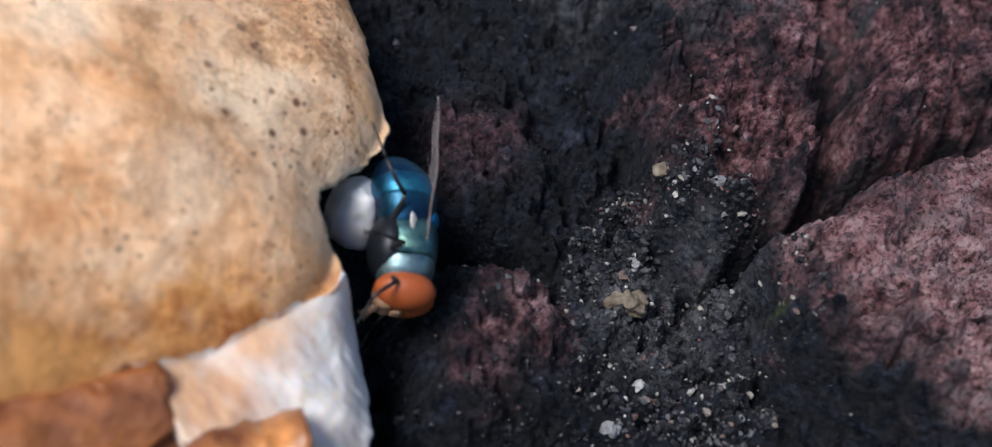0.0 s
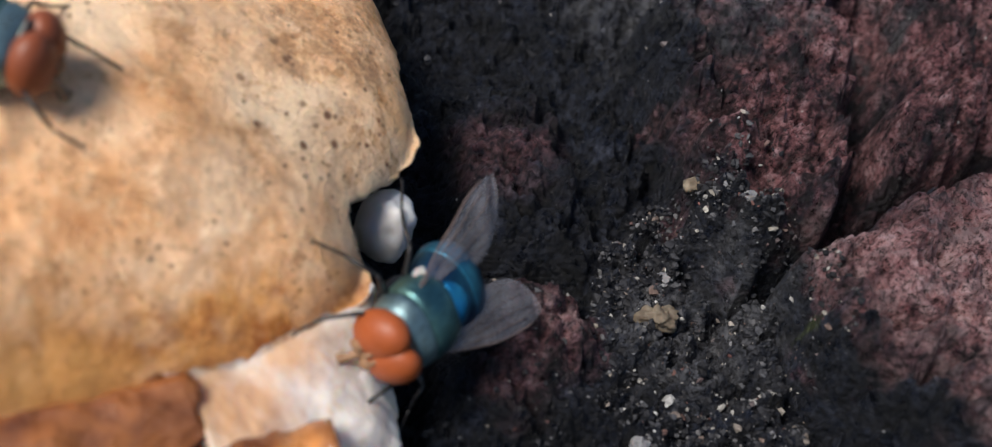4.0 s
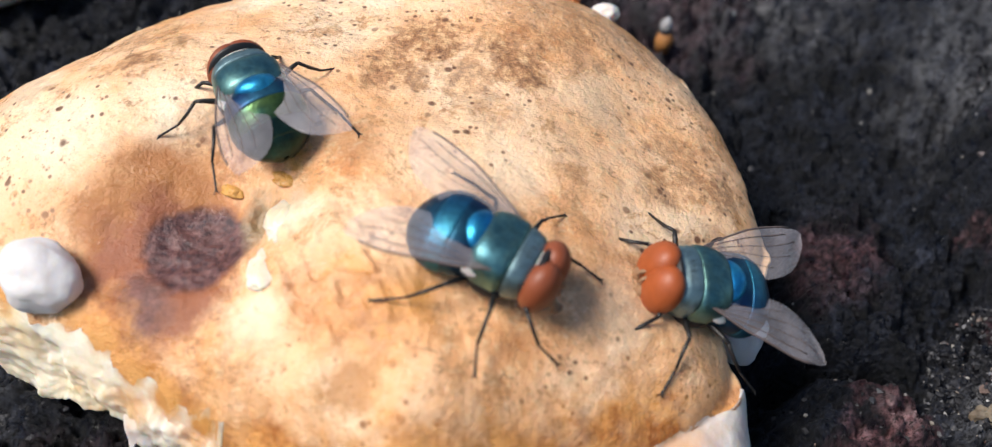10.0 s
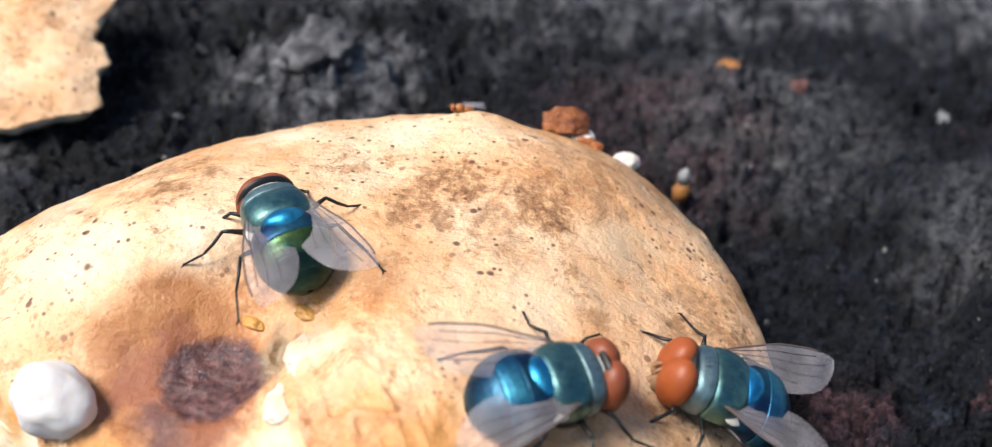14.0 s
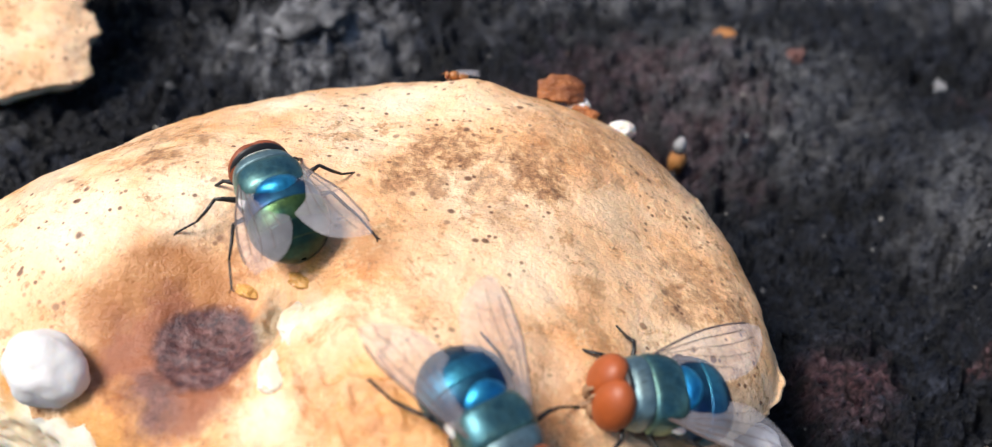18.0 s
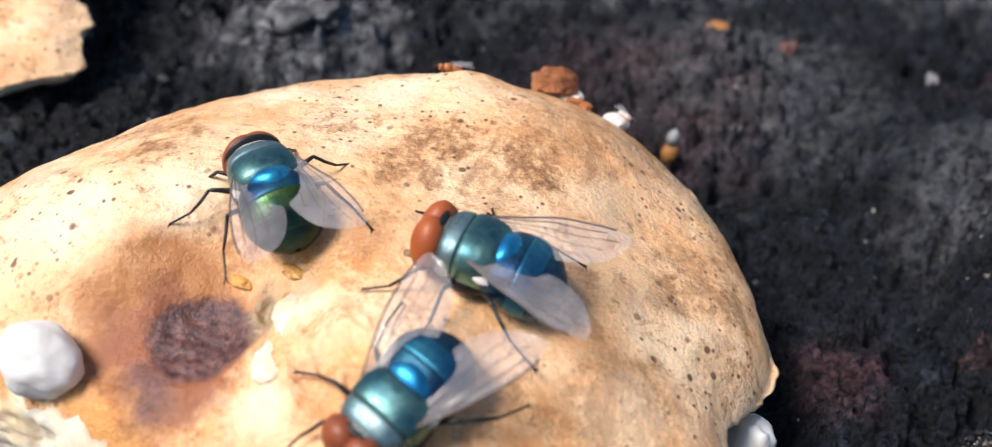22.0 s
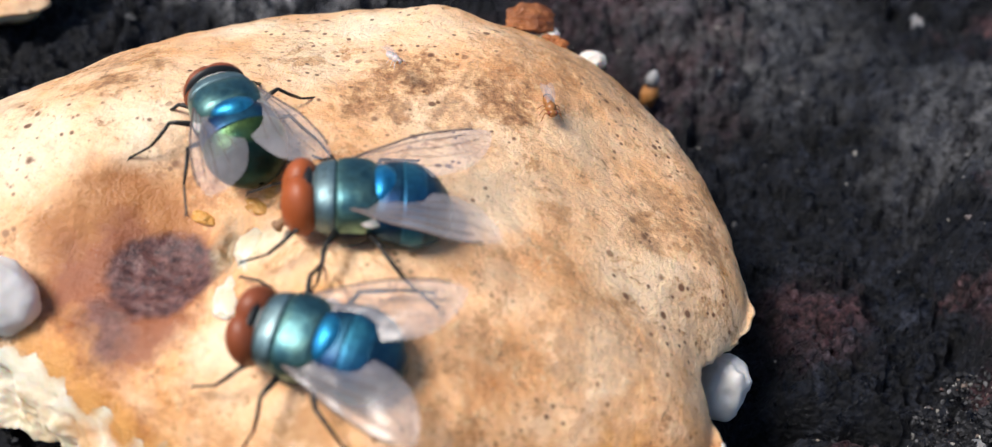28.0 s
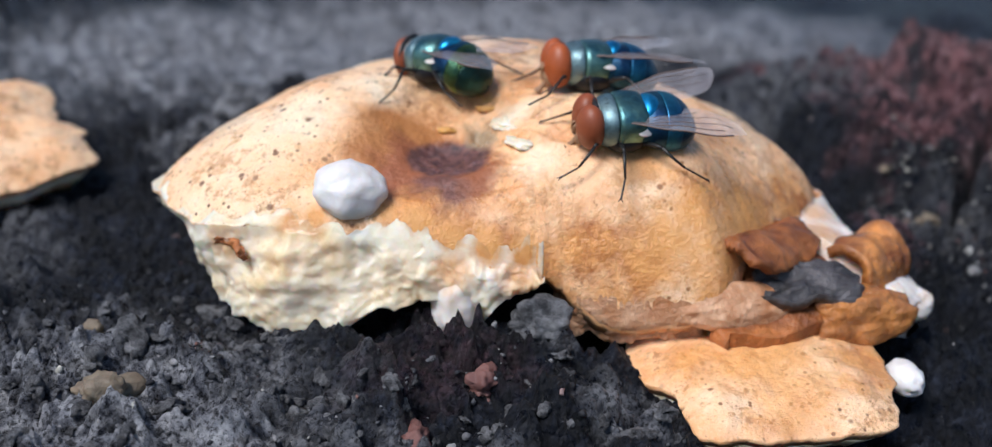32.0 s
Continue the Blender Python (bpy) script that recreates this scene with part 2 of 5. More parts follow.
    c = n.mix(n.math("MULTIPLY", n.spot((-12.2, -4.2, 11.5), 3.4, 0.5, 0.4, 0.5), 0.75), c, dark)
    c = n.mix(n.spot((-8.9, 0.3, 12.4), 4.0, 0.18, 0.16, 0.5), c, dark)
    c = n.mix(n.math("MULTIPLY", n.spot((-4.9, 2.6, 13.4), 2.5, 0.6, 0.6, 0.7, (1.5, 0.8, 0.6)), 0.85), c, n.mix(n.noise(2.0, 6, 0.8), (0.12, 0.08, 0.04), (0.55, 0.45, 0.30)))
    c = n.mix(n.math("MULTIPLY", n.spot((-2.4, 6.6, 15.5), 1.7, 0.4, 0.5, 0.9), 0.95), c, (0.78, 0.40, 0.08))
    c = n.mix(n.spots([((4.8, -5.8, 15), 4.6, 0.75), ((2.0, -13.5, 7), 7.0, 0.8), ((-6.0, -9.5, 6), 4.5, 0.95), ((15, -14, 8), 7.5, 1.0), ((22, -10.5, 8), 7.5, 1.0), ((28, -6, 7), 4.5, 0.9), ((8, -13, 11), 5.0, 0.85), ((-1.5, -12.5, 8), 4.5, 0.95), ((2.5, -14.5, 6.5), 5.0, 0.95), ((-3, -7, 11.5), 3.0, 0.4), ((-8, -8.5, 7), 4.6, 0.95), ((-20.5, -4.5, 10.3), 2.8, 0.9), ((-14.5, -5.2, 10), 3.6, 0.95), ((-12.5, -7.5, 8), 4.2, 0.95), ((10, -18, 6), 5, 0.8), ((18, -25, -1), 5, 0.7), ((4, -19, 1), 4, 0.6), ((8, -27, -2), 4, 0.5)], 0.65, 0.6, 0.35), c, n.mix(n.ramp(n.noise(0.45, 7, 0.7), (0.36, 0.0), (0.62, 1.0)), (0.37, 0.11, 0.018), (0.84, 0.40, 0.12)))
    # orange baked rim; shade painted into the edge slits and the front
    c = n.mix(n.spots([((10, -22, 0.5), 8.0, 0.7), ((6, -14, 8), 6.0, 0.9), ((12, -13.5, 8), 5.5, 0.9), ((-23.5, -1.0, 9.2), 1.7, 1.0), ((-21.8, -2.0, 9.3), 1.8, 1.0), ((-16.6, -3.8, 9.7), 1.6, 0.9), ((-14.2, -5.6, 9.2), 1.8, 1.0), ((-12.0, -7.2, 8.2), 1.8, 1.0), ((-9.4, -8.8, 7.4), 2.2, 1.0), ((-6.6, -10.0, 7.0), 2.2, 1.0), ((14, 33.5, 13), 5.0, 0.8), ((21, 31, 11.5), 4.0, 0.7), ((4, 32.5, 15), 4.0, 0.5), ((-8, 29.5, 14), 5.0, 0.5), ((-20, 25, 11), 4.5, 0.6), ((-29, 17, 9), 4.0, 0.7), ((30, 9, 9), 2.6, 0.6), ((2.5, -2.5, 15.6), 3.2, 0.8), ((6, -4.5, 15.6), 2.8, 0.75), ((5.8, -10.2, 13), 2.6, 0.7)], 0.7, 0.7, 0.35), c, n.mix(n.noise(0.6, 6, 0.65), (0.58, 0.24, 0.055), (0.86, 0.46, 0.16)))
    c = n.mix(n.math("MULTIPLY", n.spot((3.9, -9.6, 11.8), 3.4, 0.3, 0.6, 0.6), 0.85), c, n.mix(n.noise(0.9, 7, 0.75), (0.34, 0.13, 0.03), (0.66, 0.34, 0.12)))
    c = n.mix(n.math("MULTIPLY", n.spot((7.2, -11.8, 10.8), 1.5, 0.5, 0.9, 1.0), 0.8), c, (0.46, 0.11, 0.05))
    n.set(c, n.ramp(n.noise(0.35, 6, 0.7), (0.36, 0.22), (0.66, 0.58)), Subsurface_Weight=0.12, Subsurface_Radius=(1.0, 0.5, 0.22), Subsurface_Scale=0.001)
    h = n.math("ADD", n.noise(0.5, 8, 0.66), n.math("MULTIPLY", n.noise(3.0, 4, 0.6), 0.25))
    return n.bump(h, 0.6, 0.7).m


def crumb_material(name="bread_crumb", white=False):
    n = Nodes(name)
    c = n.ramp(n.noise(0.16, 5, 0.6), (0.3, (0.74, 0.52, 0.28)), (0.42, (0.84, 0.68, 0.46)), (0.54, (0.87, 0.77, 0.60)), (0.70, (0.88, 0.83, 0.73)))
    if white:
        c = n.ramp(n.noise(0.14, 5, 0.6), (0.3, (0.68, 0.52, 0.43)), (0.42, (0.80, 0.70, 0.63)), (0.55, (0.86, 0.79, 0.73)), (0.72, (0.88, 0.86, 0.84)))
    c = n.mix(n.ramp(n.noise(0.7, 7, 0.75), (0.55, 0.0), (0.68, 0.45)), c, (0.70, 0.46, 0.20))
    # browned crumb, with the shade of the edge slits put into the colour
    c = n.mix(n.spots([((-23.5, -1.0, 9.2), 1.7, 1.0), ((-21.8, -2.0, 9.3), 1.8, 1.0), ((-16.6, -3.8, 9.7), 1.6, 0.9), ((-14.2, -5.6, 9.2), 1.8, 1.0), ((-12.0, -7.2, 8.2), 1.8, 1.0), ((-9.4, -8.8, 7.4), 2.2, 1.0), ((-6.6, -10.0, 7.0), 2.2, 1.0), ((-7, -10, 5), 3.0, 0.9), ((-12, -8, 5.5), 2.6, 0.7), ((-15, -6.5, 1.5), 2.2, 0.8), ((-29, 2, 6), 2.6, 0.6), ((20.5, -12, 6), 4.6, 0.8), ((16, -14, 6), 5.0, 0.9), ((25, -8, 6.5), 3.6, 0.7), ((22.5, -12, 6), 4.0, 0.75), ((19, -21, 2), 7.5, 1.0), ((12, -19, 3), 5.0, 1.0)], 0.7, 0.6, 0.3), c, n.mix(n.noise(0.8, 5), (0.46, 0.17, 0.04), (0.76, 0.40, 0.13)))
    n.set(c, n.ramp(n.noise(0.5, 4), (0.35, 0.35), (0.65, 0.6)), Subsurface_Weight=0.5, Subsurface_Radius=(1.0, 0.65, 0.4), Subsurface_Scale=0.0022)
    h = n.math("ADD", n.noise(0.35, 6, 0.58), n.math("MULTIPLY", n.cells(1.1), 0.15))
    return n.bump(h, 0.45, 0.6).m


def rock_material():
    n = Nodes("volcanic_rock")
    c = n.ramp(n.noise(0.34, 9, 0.72), (0.36, (0.0025, 0.0038, 0.0055)), (0.5, (0.0075, 0.0095, 0.016)), (0.60, (0.020, 0.025, 0.040)), (0.72, (0.075, 0.085, 0.118)))
    red = n.ramp(n.noise(0.75, 8, 0.73), (0.37, (0.006, 0.004, 0.006)), (0.44, (0.088, 0.036, 0.041)), (0.53, (0.27, 0.118, 0.125)), (0.66, (0.50, 0.32, 0.34)))
    grey = n.ramp(n.noise(0.50, 7, 0.68), (0.36, (0.02, 0.021, 0.028)), (0.43, (0.14, 0.146, 0.17)), (0.51, (0.37, 0.382, 0.42)), (0.64, (0.66, 0.675, 0.71)))
    # grey stone; the far patches also have haze put into their colour
    for place, r, a in (((-43, -12, -1), 23.0, 0.85), ((-24, -34, -3), 16.0, 0.9), ((-5, -12, 1), 3.0, 0.9), ((-3, -22, -2), 5.0, 0.5), ((-58, 30, -1), 22.0, 0.5), ((54, 2, 0), 8.0, 0.2), ((-14, 58, 0), 12.0, 0.9), ((36, 60, 0), 20.0, 0.2), ((64, 40, 0), 18.0, 0.3), ((75, -10.5, 5), 4.0, 0.8), ((110, 120, 0), 50.0, 0.7), ((0, 125, 0), 62.0, 0.9), ((-90, 70, 0), 50.0, 1.0), ((70, 140, 0), 60.0, 0.9)):
        m = n.math("MULTIPLY", n.spot(place, r, 0.6, 0.4, 0.15, (1, 1, 0.3)), n.ramp(n.noise(0.22, 6, 0.7), (0.40, 0.3), (0.50, a)))
        c = n.mix(m, c, grey)
    for place, r, a in (((43, 0.3, 0.8), 4.4, 0.9), ((41, -4, 0.5), 4.0, 0.35), ((39, 15, 1), 6.0, 0.2), ((43, 17, 1), 3.5, 0.35), ((86, 4, 8), 19.0, 1.0), ((70, 1, 7), 9.5, 1.0), ((76, -13, 7), 6.0, 0.8), ((63, 16, 6), 10.0, 0.75), ((74, 26, 7), 19.0, 0.8), ((98, 52, 8), 34.0, 1.0), ((42, 18, 1), 5.0, 0.2), ((-17, -12, 0), 7.0, 0.15), ((-11, -14.5, 0), 4.0, 0.25), ((24, 52, 0), 16.0, 0.25)):
        m = n.math("MULTIPLY", n.spot(place, r, 0.5, 0.7, 0.2, (1, 1, 0.4)), n.ramp(n.noise(0.17, 7, 0.68), (0.41, 0.05), (0.53, a)))
        c = n.mix(m, c, red)
    # pink block tops and far ridge, with light and haze put into the colour
    pink = n.ramp(n.noise(0.8, 8, 0.72), (0.36, (0.06, 0.023, 0.025)), (0.45, (0.36, 0.185, 0.19)), (0.59, (0.64, 0.45, 0.46)))
    for place, r in (((71, 0, 8), 10.0), ((82, 6, 8), 12.0), ((71, -8, 7), 4.5), ((64, 5, 7), 4.0), ((43, 0.5, 1), 2.6), ((100, 56, 8), 30.0)):
        c = n.mix(n.math("MULTIPLY", n.spot(place, r, 0.7, 0.5, 0.2, (1, 1, 0.4)), n.ramp(n.noise(0.19, 7, 0.68), (0.40, 0.0), (0.52, 0.95))), c, pink)
    # moss specks
    for place, r in (((57, 20, 0), 1.6), ((61.2, -0.5, 2.0), 0.8), ((56.5, 12.5, 1.0), 0.7)):
        c = n.mix(n.math("MULTIPLY", n.spot(place, r, 0.4, 0.8, 0.7, (1, 1, 0.3)), 0.6), c, (0.075, 0.10, 0.015))
    # fine grain: dark specks, and pale specks that put sparkle into the colour
    c = n.mix(0.9, c, n.ramp(n.noise(2.4, 6, 0.78), (0.41, 0.06), (0.50, 1.0)), "MULTIPLY")
    c = n.mix(n.ramp(n.noise(3.0, 4, 0.8), (0.64, 0.0), (0.70, 0.55)), c, (0.26, 0.26, 0.28))
    c = n.mix(n.math("MULTIPLY", n.ramp(n.cells(0.85), (0.06, 1.0), (0.13, 0.0)), n.ramp(n.cells(0.85, out=1), (0.16, 0.9), (0.18, 0.0))), c, (0.52, 0.51, 0.50))
    n.set(c, n.ramp(n.noise(1.0, 5, 0.7), (0.38, 0.22), (0.58, 0.70)), Specular_IOR_Level=0.36)
    h = n.math("ADD", n.noise(0.8, 10, 0.75), n.math("MULTIPLY", n.cells(1.5), -0.45))
    return n.bump(h, 1.0, 1.0).m


def grit_material(name, light):
    n = Nodes(name)
    ri = n.node("ShaderNodeNewGeometry").outputs["Random Per Island"]
    stops = ((0.0, (0.008, 0.008, 0.010)), (0.45, (0.022, 0.023, 0.027)), (0.76, (0.065, 0.067, 0.074)), (0.91, (0.19, 0.19, 0.195)), (0.93, (0.14, 0.06, 0.05)), (0.97, (0.36, 0.33, 0.28)), (1.0, (0.6, 0.6, 0.58)))
    c = n.ramp(ri, *[(p, tuple(min(0.6, v * light) for v in q)) for p, q in stops])
    c = n.mix(n.ramp(n.noise(1.6, 6, 0.7), (0.35, 0.6), (0.65, 0.0)), c, (0.014, 0.014, 0.016))
    n.set(c, 0.6, Specular_IOR_Level=0.25)
    return n.bump(n.noise(2.2, 6, 0.7), 0.7, 0.3).m


def lava_material():
    n = Nodes("pale_lava")
    c = n.ramp(n.noise(0.55, 9, 0.78), (0.36, (0.02, 0.02, 0.024)), (0.46, (0.10, 0.102, 0.11)), (0.56, (0.24, 0.245, 0.26)), (0.70, (0.46, 0.465, 0.48)))
    n.set(c, 0.7, Specular_IOR_Level=0.25)
    return n.bump(n.noise(1.2, 10, 0.8), 1.0, 0.9).m


LAVA = lava_material()
GRIT, GRIT_PALE = grit_material("stone_grit", 1.0), grit_material("pale_stone_grit", 1.9)


def baked(name, dark, light, rough=0.4, coat=0.0):
    n = Nodes(name)
    c = n.ramp(n.noise(0.30, 6, 0.60, warp=0.3), (0.34, dark), (0.50, tuple((a + b) * 0.46 for a, b in zip(dark, light))), (0.64, light))
    n.set(c, n.ramp(n.noise(0.7), (0.3, rough * 0.7), (0.7, rough * 1.4)), Subsurface_Weight=0.08, Subsurface_Radius=(1.0, 0.4, 0.2), Subsurface_Scale=0.001, Coat_Weight=coat, Coat_Roughness=0.15)
    return n.bump(n.noise(0.6, 7, 0.64), 0.9, 0.7).m


BURNT = baked("dark_baked_crust", (0.15, 0.036, 0.008), (0.66, 0.27, 0.07), 0.30, 0.4)
BURNT_PINK = baked("reddish_baked_crust", (0.13, 0.032, 0.008), (0.47, 0.165, 0.045), 0.4, 0.08)
CHAR = baked("charred_crust", (0.012, 0.012, 0.014), (0.13, 0.12, 0.125), 0.35)
TAN, PALE, GREY = baked("tan_stone", (0.12, 0.09, 0.06), (0.30, 0.25, 0.18), 0.6), baked("pale_stone", (0.16, 0.16, 0.17), (0.46, 0.46, 0.47), 0.6), baked("grey_stone", (0.05, 0.051, 0.054), (0.20, 0.20, 0.205), 0.6)
REDDISH, ORANGE = baked("reddish_stone", (0.10, 0.04, 0.035), (0.28, 0.14, 0.12), 0.6), baked("orange_stone", (0.26, 0.09, 0.02), (0.52, 0.24, 0.07), 0.5)
AMBER_GEL = baked("amber_soaked_crust", (0.42, 0.17, 0.03), (0.72, 0.38, 0.10), 0.3, 0.3)
CRUST, CRUMB, ROCK = crust_material(), crumb_material(), rock_material()
CRUMB_WHITE = crumb_material("white_bread_crumb", True)
CRUMB_PINK = baked("pinkish_crumb", (0.42, 0.17, 0.06), (0.76, 0.48, 0.30), 0.4)


def plain(name, color, rough=0.5, metal=0.0, grain=0.0, **more):
    n = Nodes(name)
    c = color
    if grain:
        c = n.mix(n.noise(grain, 5, 0.65), tuple(v * 0.6 for v in color), tuple(min(0.9, v * 1.3) for v in color))
    n.set(c, rough, metal, **more)
    return n


def shell_metal(name, low, high, rough=0.28):
    """Iridescent beetle-like shell: two metallic hues that drift over the body, with fine pits."""
    n = Nodes(name)
    c = n.mix(n.ramp(n.noise(0.30, 4, 0.6), (0.35, 0.0), (0.65, 1.0)), low, high)
    c = n.mix(0.55, c, n.ramp(n.noise(1.8, 5, 0.7), (0.34, 0.35), (0.60, 1.0)), "MULTIPLY")
    n.set(c, n.ramp(n.noise(1.5), (0.3, rough * 0.85), (0.7, rough * 1.25)), 0.9, Coat_Weight=0.12, Coat_Roughness=0.3)
    return n.bump(n.noise(7.0, 4, 0.65), 0.35, 0.06).m


WHITE = plain("white_crumb", (0.86, 0.81, 0.77), 0.55, 0.0, 0.2, Subsurface_Weight=0.3, Subsurface_Radius=(1.0, 0.7, 0.45), Subsurface_Scale=0.0015)
WHITE.bump(WHITE.noise(0.3, 5, 0.55), 0.6, 0.5)
WHITE = WHITE.m
THORAX = shell_metal("teal_shell", (0.06, 0.17, 0.205), (0.24, 0.42, 0.32), 0.37)
COLLAR = shell_metal("grey_teal_shell", (0.13, 0.23, 0.27), (0.30, 0.42, 0.43), 0.44)
SCUTELLUM = shell_metal("blue_shell", (0.010, 0.19, 0.48), (0.06, 0.46, 0.68), 0.38)
ABDOMEN = shell_metal("dark_blue_shell", (0.010, 0.04, 0.11), (0.03, 0.13, 0.20), 0.42)
ABDOMEN_BAND = shell_metal("blue_band_shell", (0.016, 0.09, 0.22), (0.05, 0.27, 0.38), 0.40)
DUSK = plain("blackish_shell", (0.012, 0.015, 0.020), 0.45, 0.4, 1.0).m
ABDOMEN_GREEN = shell_metal("green_shell", (0.010, 0.06, 0.05), (0.13, 0.22, 0.06), 0.30)
ABDOMEN_TIP = shell_metal("dark_green_shell", (0.008, 0.03, 0.028), (0.03, 0.085, 0.065), 0.38)
CALYPTER = plain("pale_membrane", (0.62, 0.58, 0.54), 0.45, 0.0, 0.8, Subsurface_Weight=0.2, Subsurface_Scale=0.0005).m
EYE = plain("red_brown_eye", (0.36, 0.080, 0.018), 0.48, 0.0, 0.8)
EYE.bump(EYE.cells(12.0), 0.2, 0.03)
EYE = EYE.m
EYE_DARK = plain("brown_eye", (0.25, 0.062, 0.022), 0.48, 0.0, 0.8)
EYE_DARK.bump(EYE_DARK.cells(12.0), 0.2, 0.03)
EYE_DARK = EYE_DARK.m
FACE = plain("tan_face", (0.30, 0.17, 0.09), 0.6, 0.0, 1.5).m
BLACK = plain("black_bristle", (0.012, 0.011, 0.011), 0.45).m


def wing_material():
    n = Nodes("smoky_wing")
    n.set(n.mix(n.noise(0.5, 4, 0.6), (0.48, 0.44, 0.46), (0.66, 0.63, 0.66)), 0.26, Coat_Weight=0.9, Coat_Roughness=0.14)
    n.bump(n.noise(1.6, 3, 0.6, (1, 2.5, 1)), 0.35, 0.12)
    tr = n.node("ShaderNodeBsdfTransparent")
    mx = n.node("ShaderNodeMixShader")
    n.link(n.ramp(n.noise(0.25, 3), (0.3, 0.20), (0.7, 0.38)), mx.inputs[0])
    n.link(tr.outputs[0], mx.inputs[1])
    n.link(n.b.outputs[0], mx.inputs[2])
    n.link(mx.outputs[0], n.t.nodes["Material Output"].inputs[0])
    return n.m


WING = wing_material()
VEIN = plain("brown_vein", (0.13, 0.095, 0.085), 0.5).m


# ---- ground ----
# lumps of stone: centre x y, half-widths, turn, height, edge sharpness
LUMPS = [
    (66, 44, 18, 9, -20, 5, 3), (98, 54, 38, 16, 18, 4.5, 3), (-17, -12, 9, 4.5, 12, 1.6, 3), (-5, -12, 2.6, 2.2, 20, 2.6, 3),
    (12, 66, 26, 14, -12, 4, 3), (-14, 56, 9, 5, 20, 4, 3), (40, 60, 12, 9, 30, 3, 3), (-70, 20, 22, 14, 0, 3, 3),
]
# broken blocks of stone: height, width of the shoulder, outline
BLOCKS = [
    (8.6, 1.7, [(59.8, 4.4), (64.6, 7.2), (72.1, 11.4), (82, 16.5), (98, 22), (108, 0), (95, -28), (74, -24), (67.5, -12), (64, -7), (60.8, -2.5)]),
    (7.6, 1.7, [(52, 30), (54.2, 17), (55, 9.5), (57.4, 5.6), (64.3, 9.0), (67.0, 13), (68.6, 18), (71.5, 27), (68, 38), (56, 36)]),
    (8.2, 1.8, [(73, 24), (70.4, 16), (69.4, 12), (73, 14.6), (83, 21), (98, 28), (100, 40), (78, 40)]),
    (2.6, 2.4, [(34, 4), (44.4, 4.2), (45.6, -1.2), (44.6, -6.5), (39.2, -9.5), (34, -8)]),
    (2.8, 1.6, [(31, 25), (44.6, 26), (45.4, 15), (44.8, 7.2), (41, 6.4), (34, 5.6)]),
]
# cracks and holes: centre x y, half-widths, turn, depth
# wide dips near x 45, y -14 are sunk to darken shaded ground
HOLES = [(47, -12.5, 9, 4, 10, 6), (67, 10.2, 9, 0.9, 30, 9), (70.6, 18, 0.9, 6, -10, 7), (12, -27, 13, 9, 0, 4), (34, 3, 2.5, 6, 0, 4), (-27, -9, 3, 5, 30, 3), (2, -11, 5, 4, 0, 3.5), (50, -15, 7, 4, 20, 4), (32, -8, 2.5, 7, 0, 3), (42, -15, 9, 4.5, 0, 4.5), (35, 12, 2.0, 7, 0, 3.5), (40, 5.3, 5.5, 0.8, 2, 6)]


def turned(x, y, cx, cy, rx, ry, turn):
    c, s = math.cos(radians(turn)), math.sin(radians(turn))
    return ((x - cx) * c + (y - cy) * s) / rx, ((y - cy) * c - (x - cx) * s) / ry


def depth_inside(x, y, outline):
    """How far places lie inside an outline (negative outside)."""
    near, inside = np.full(x.shape, 1e9), np.zeros(x.shape, bool)
    for (ax, ay), (bx, by) in zip(outline, outline[1:] + outline[:1]):
        ex, ey = bx - ax, by - ay
        k = np.clip(((x - ax) * ex + (y - ay) * ey) / (ex * ex + ey * ey), 0, 1)
        near = np.minimum(near, np.hypot(x - ax - k * ex, y - ay - k * ey))
        inside ^= ((ay > y) != (by > y)) & (x < ex * (y - ay) / (ey or 1e-9) + ax)
    return np.where(inside, near, -near)


def base_z(x, y):
    """The large forms of the ground."""
    x, y = np.asarray(x, float), np.asarray(y, float)
    z = 1.3 * fbm(x, y, 0, 34, 3, 3) - 1.6 - 0.16 * np.clip(-12 - y, 0, 18)
    wx, wy = x + 3.2 * fbm(x, y, 0, 12, 4, 21), y + 3.2 * fbm(x, y, 0, 12, 4, 22)
    for cx, cy, rx, ry, turn, h, sharp in LUMPS:
        u, v = turned(wx, wy, cx, cy, rx, ry, turn)
        z = z + h / (1 + (u * u + v * v) ** sharp)
    sx, sy = x + 1.1 * fbm(x, y, 0, 4.5, 3, 23), y + 1.1 * fbm(x, y, 0, 4.5, 3, 24)
    for h, shoulder, outline in BLOCKS:
        e = np.clip((depth_inside(sx, sy, outline) + 0.3 * shoulder) / shoulder, 0, 1.6) / 1.6
        z = z + h * (1 - (1 - e) ** 2.4)
    for cx, cy, rx, ry, turn, h in HOLES:
        u, v = turned(wx, wy, cx, cy, rx, ry, turn)
        z = z - h * np.exp(-(u * u + v * v) ** 1.3)
    return z


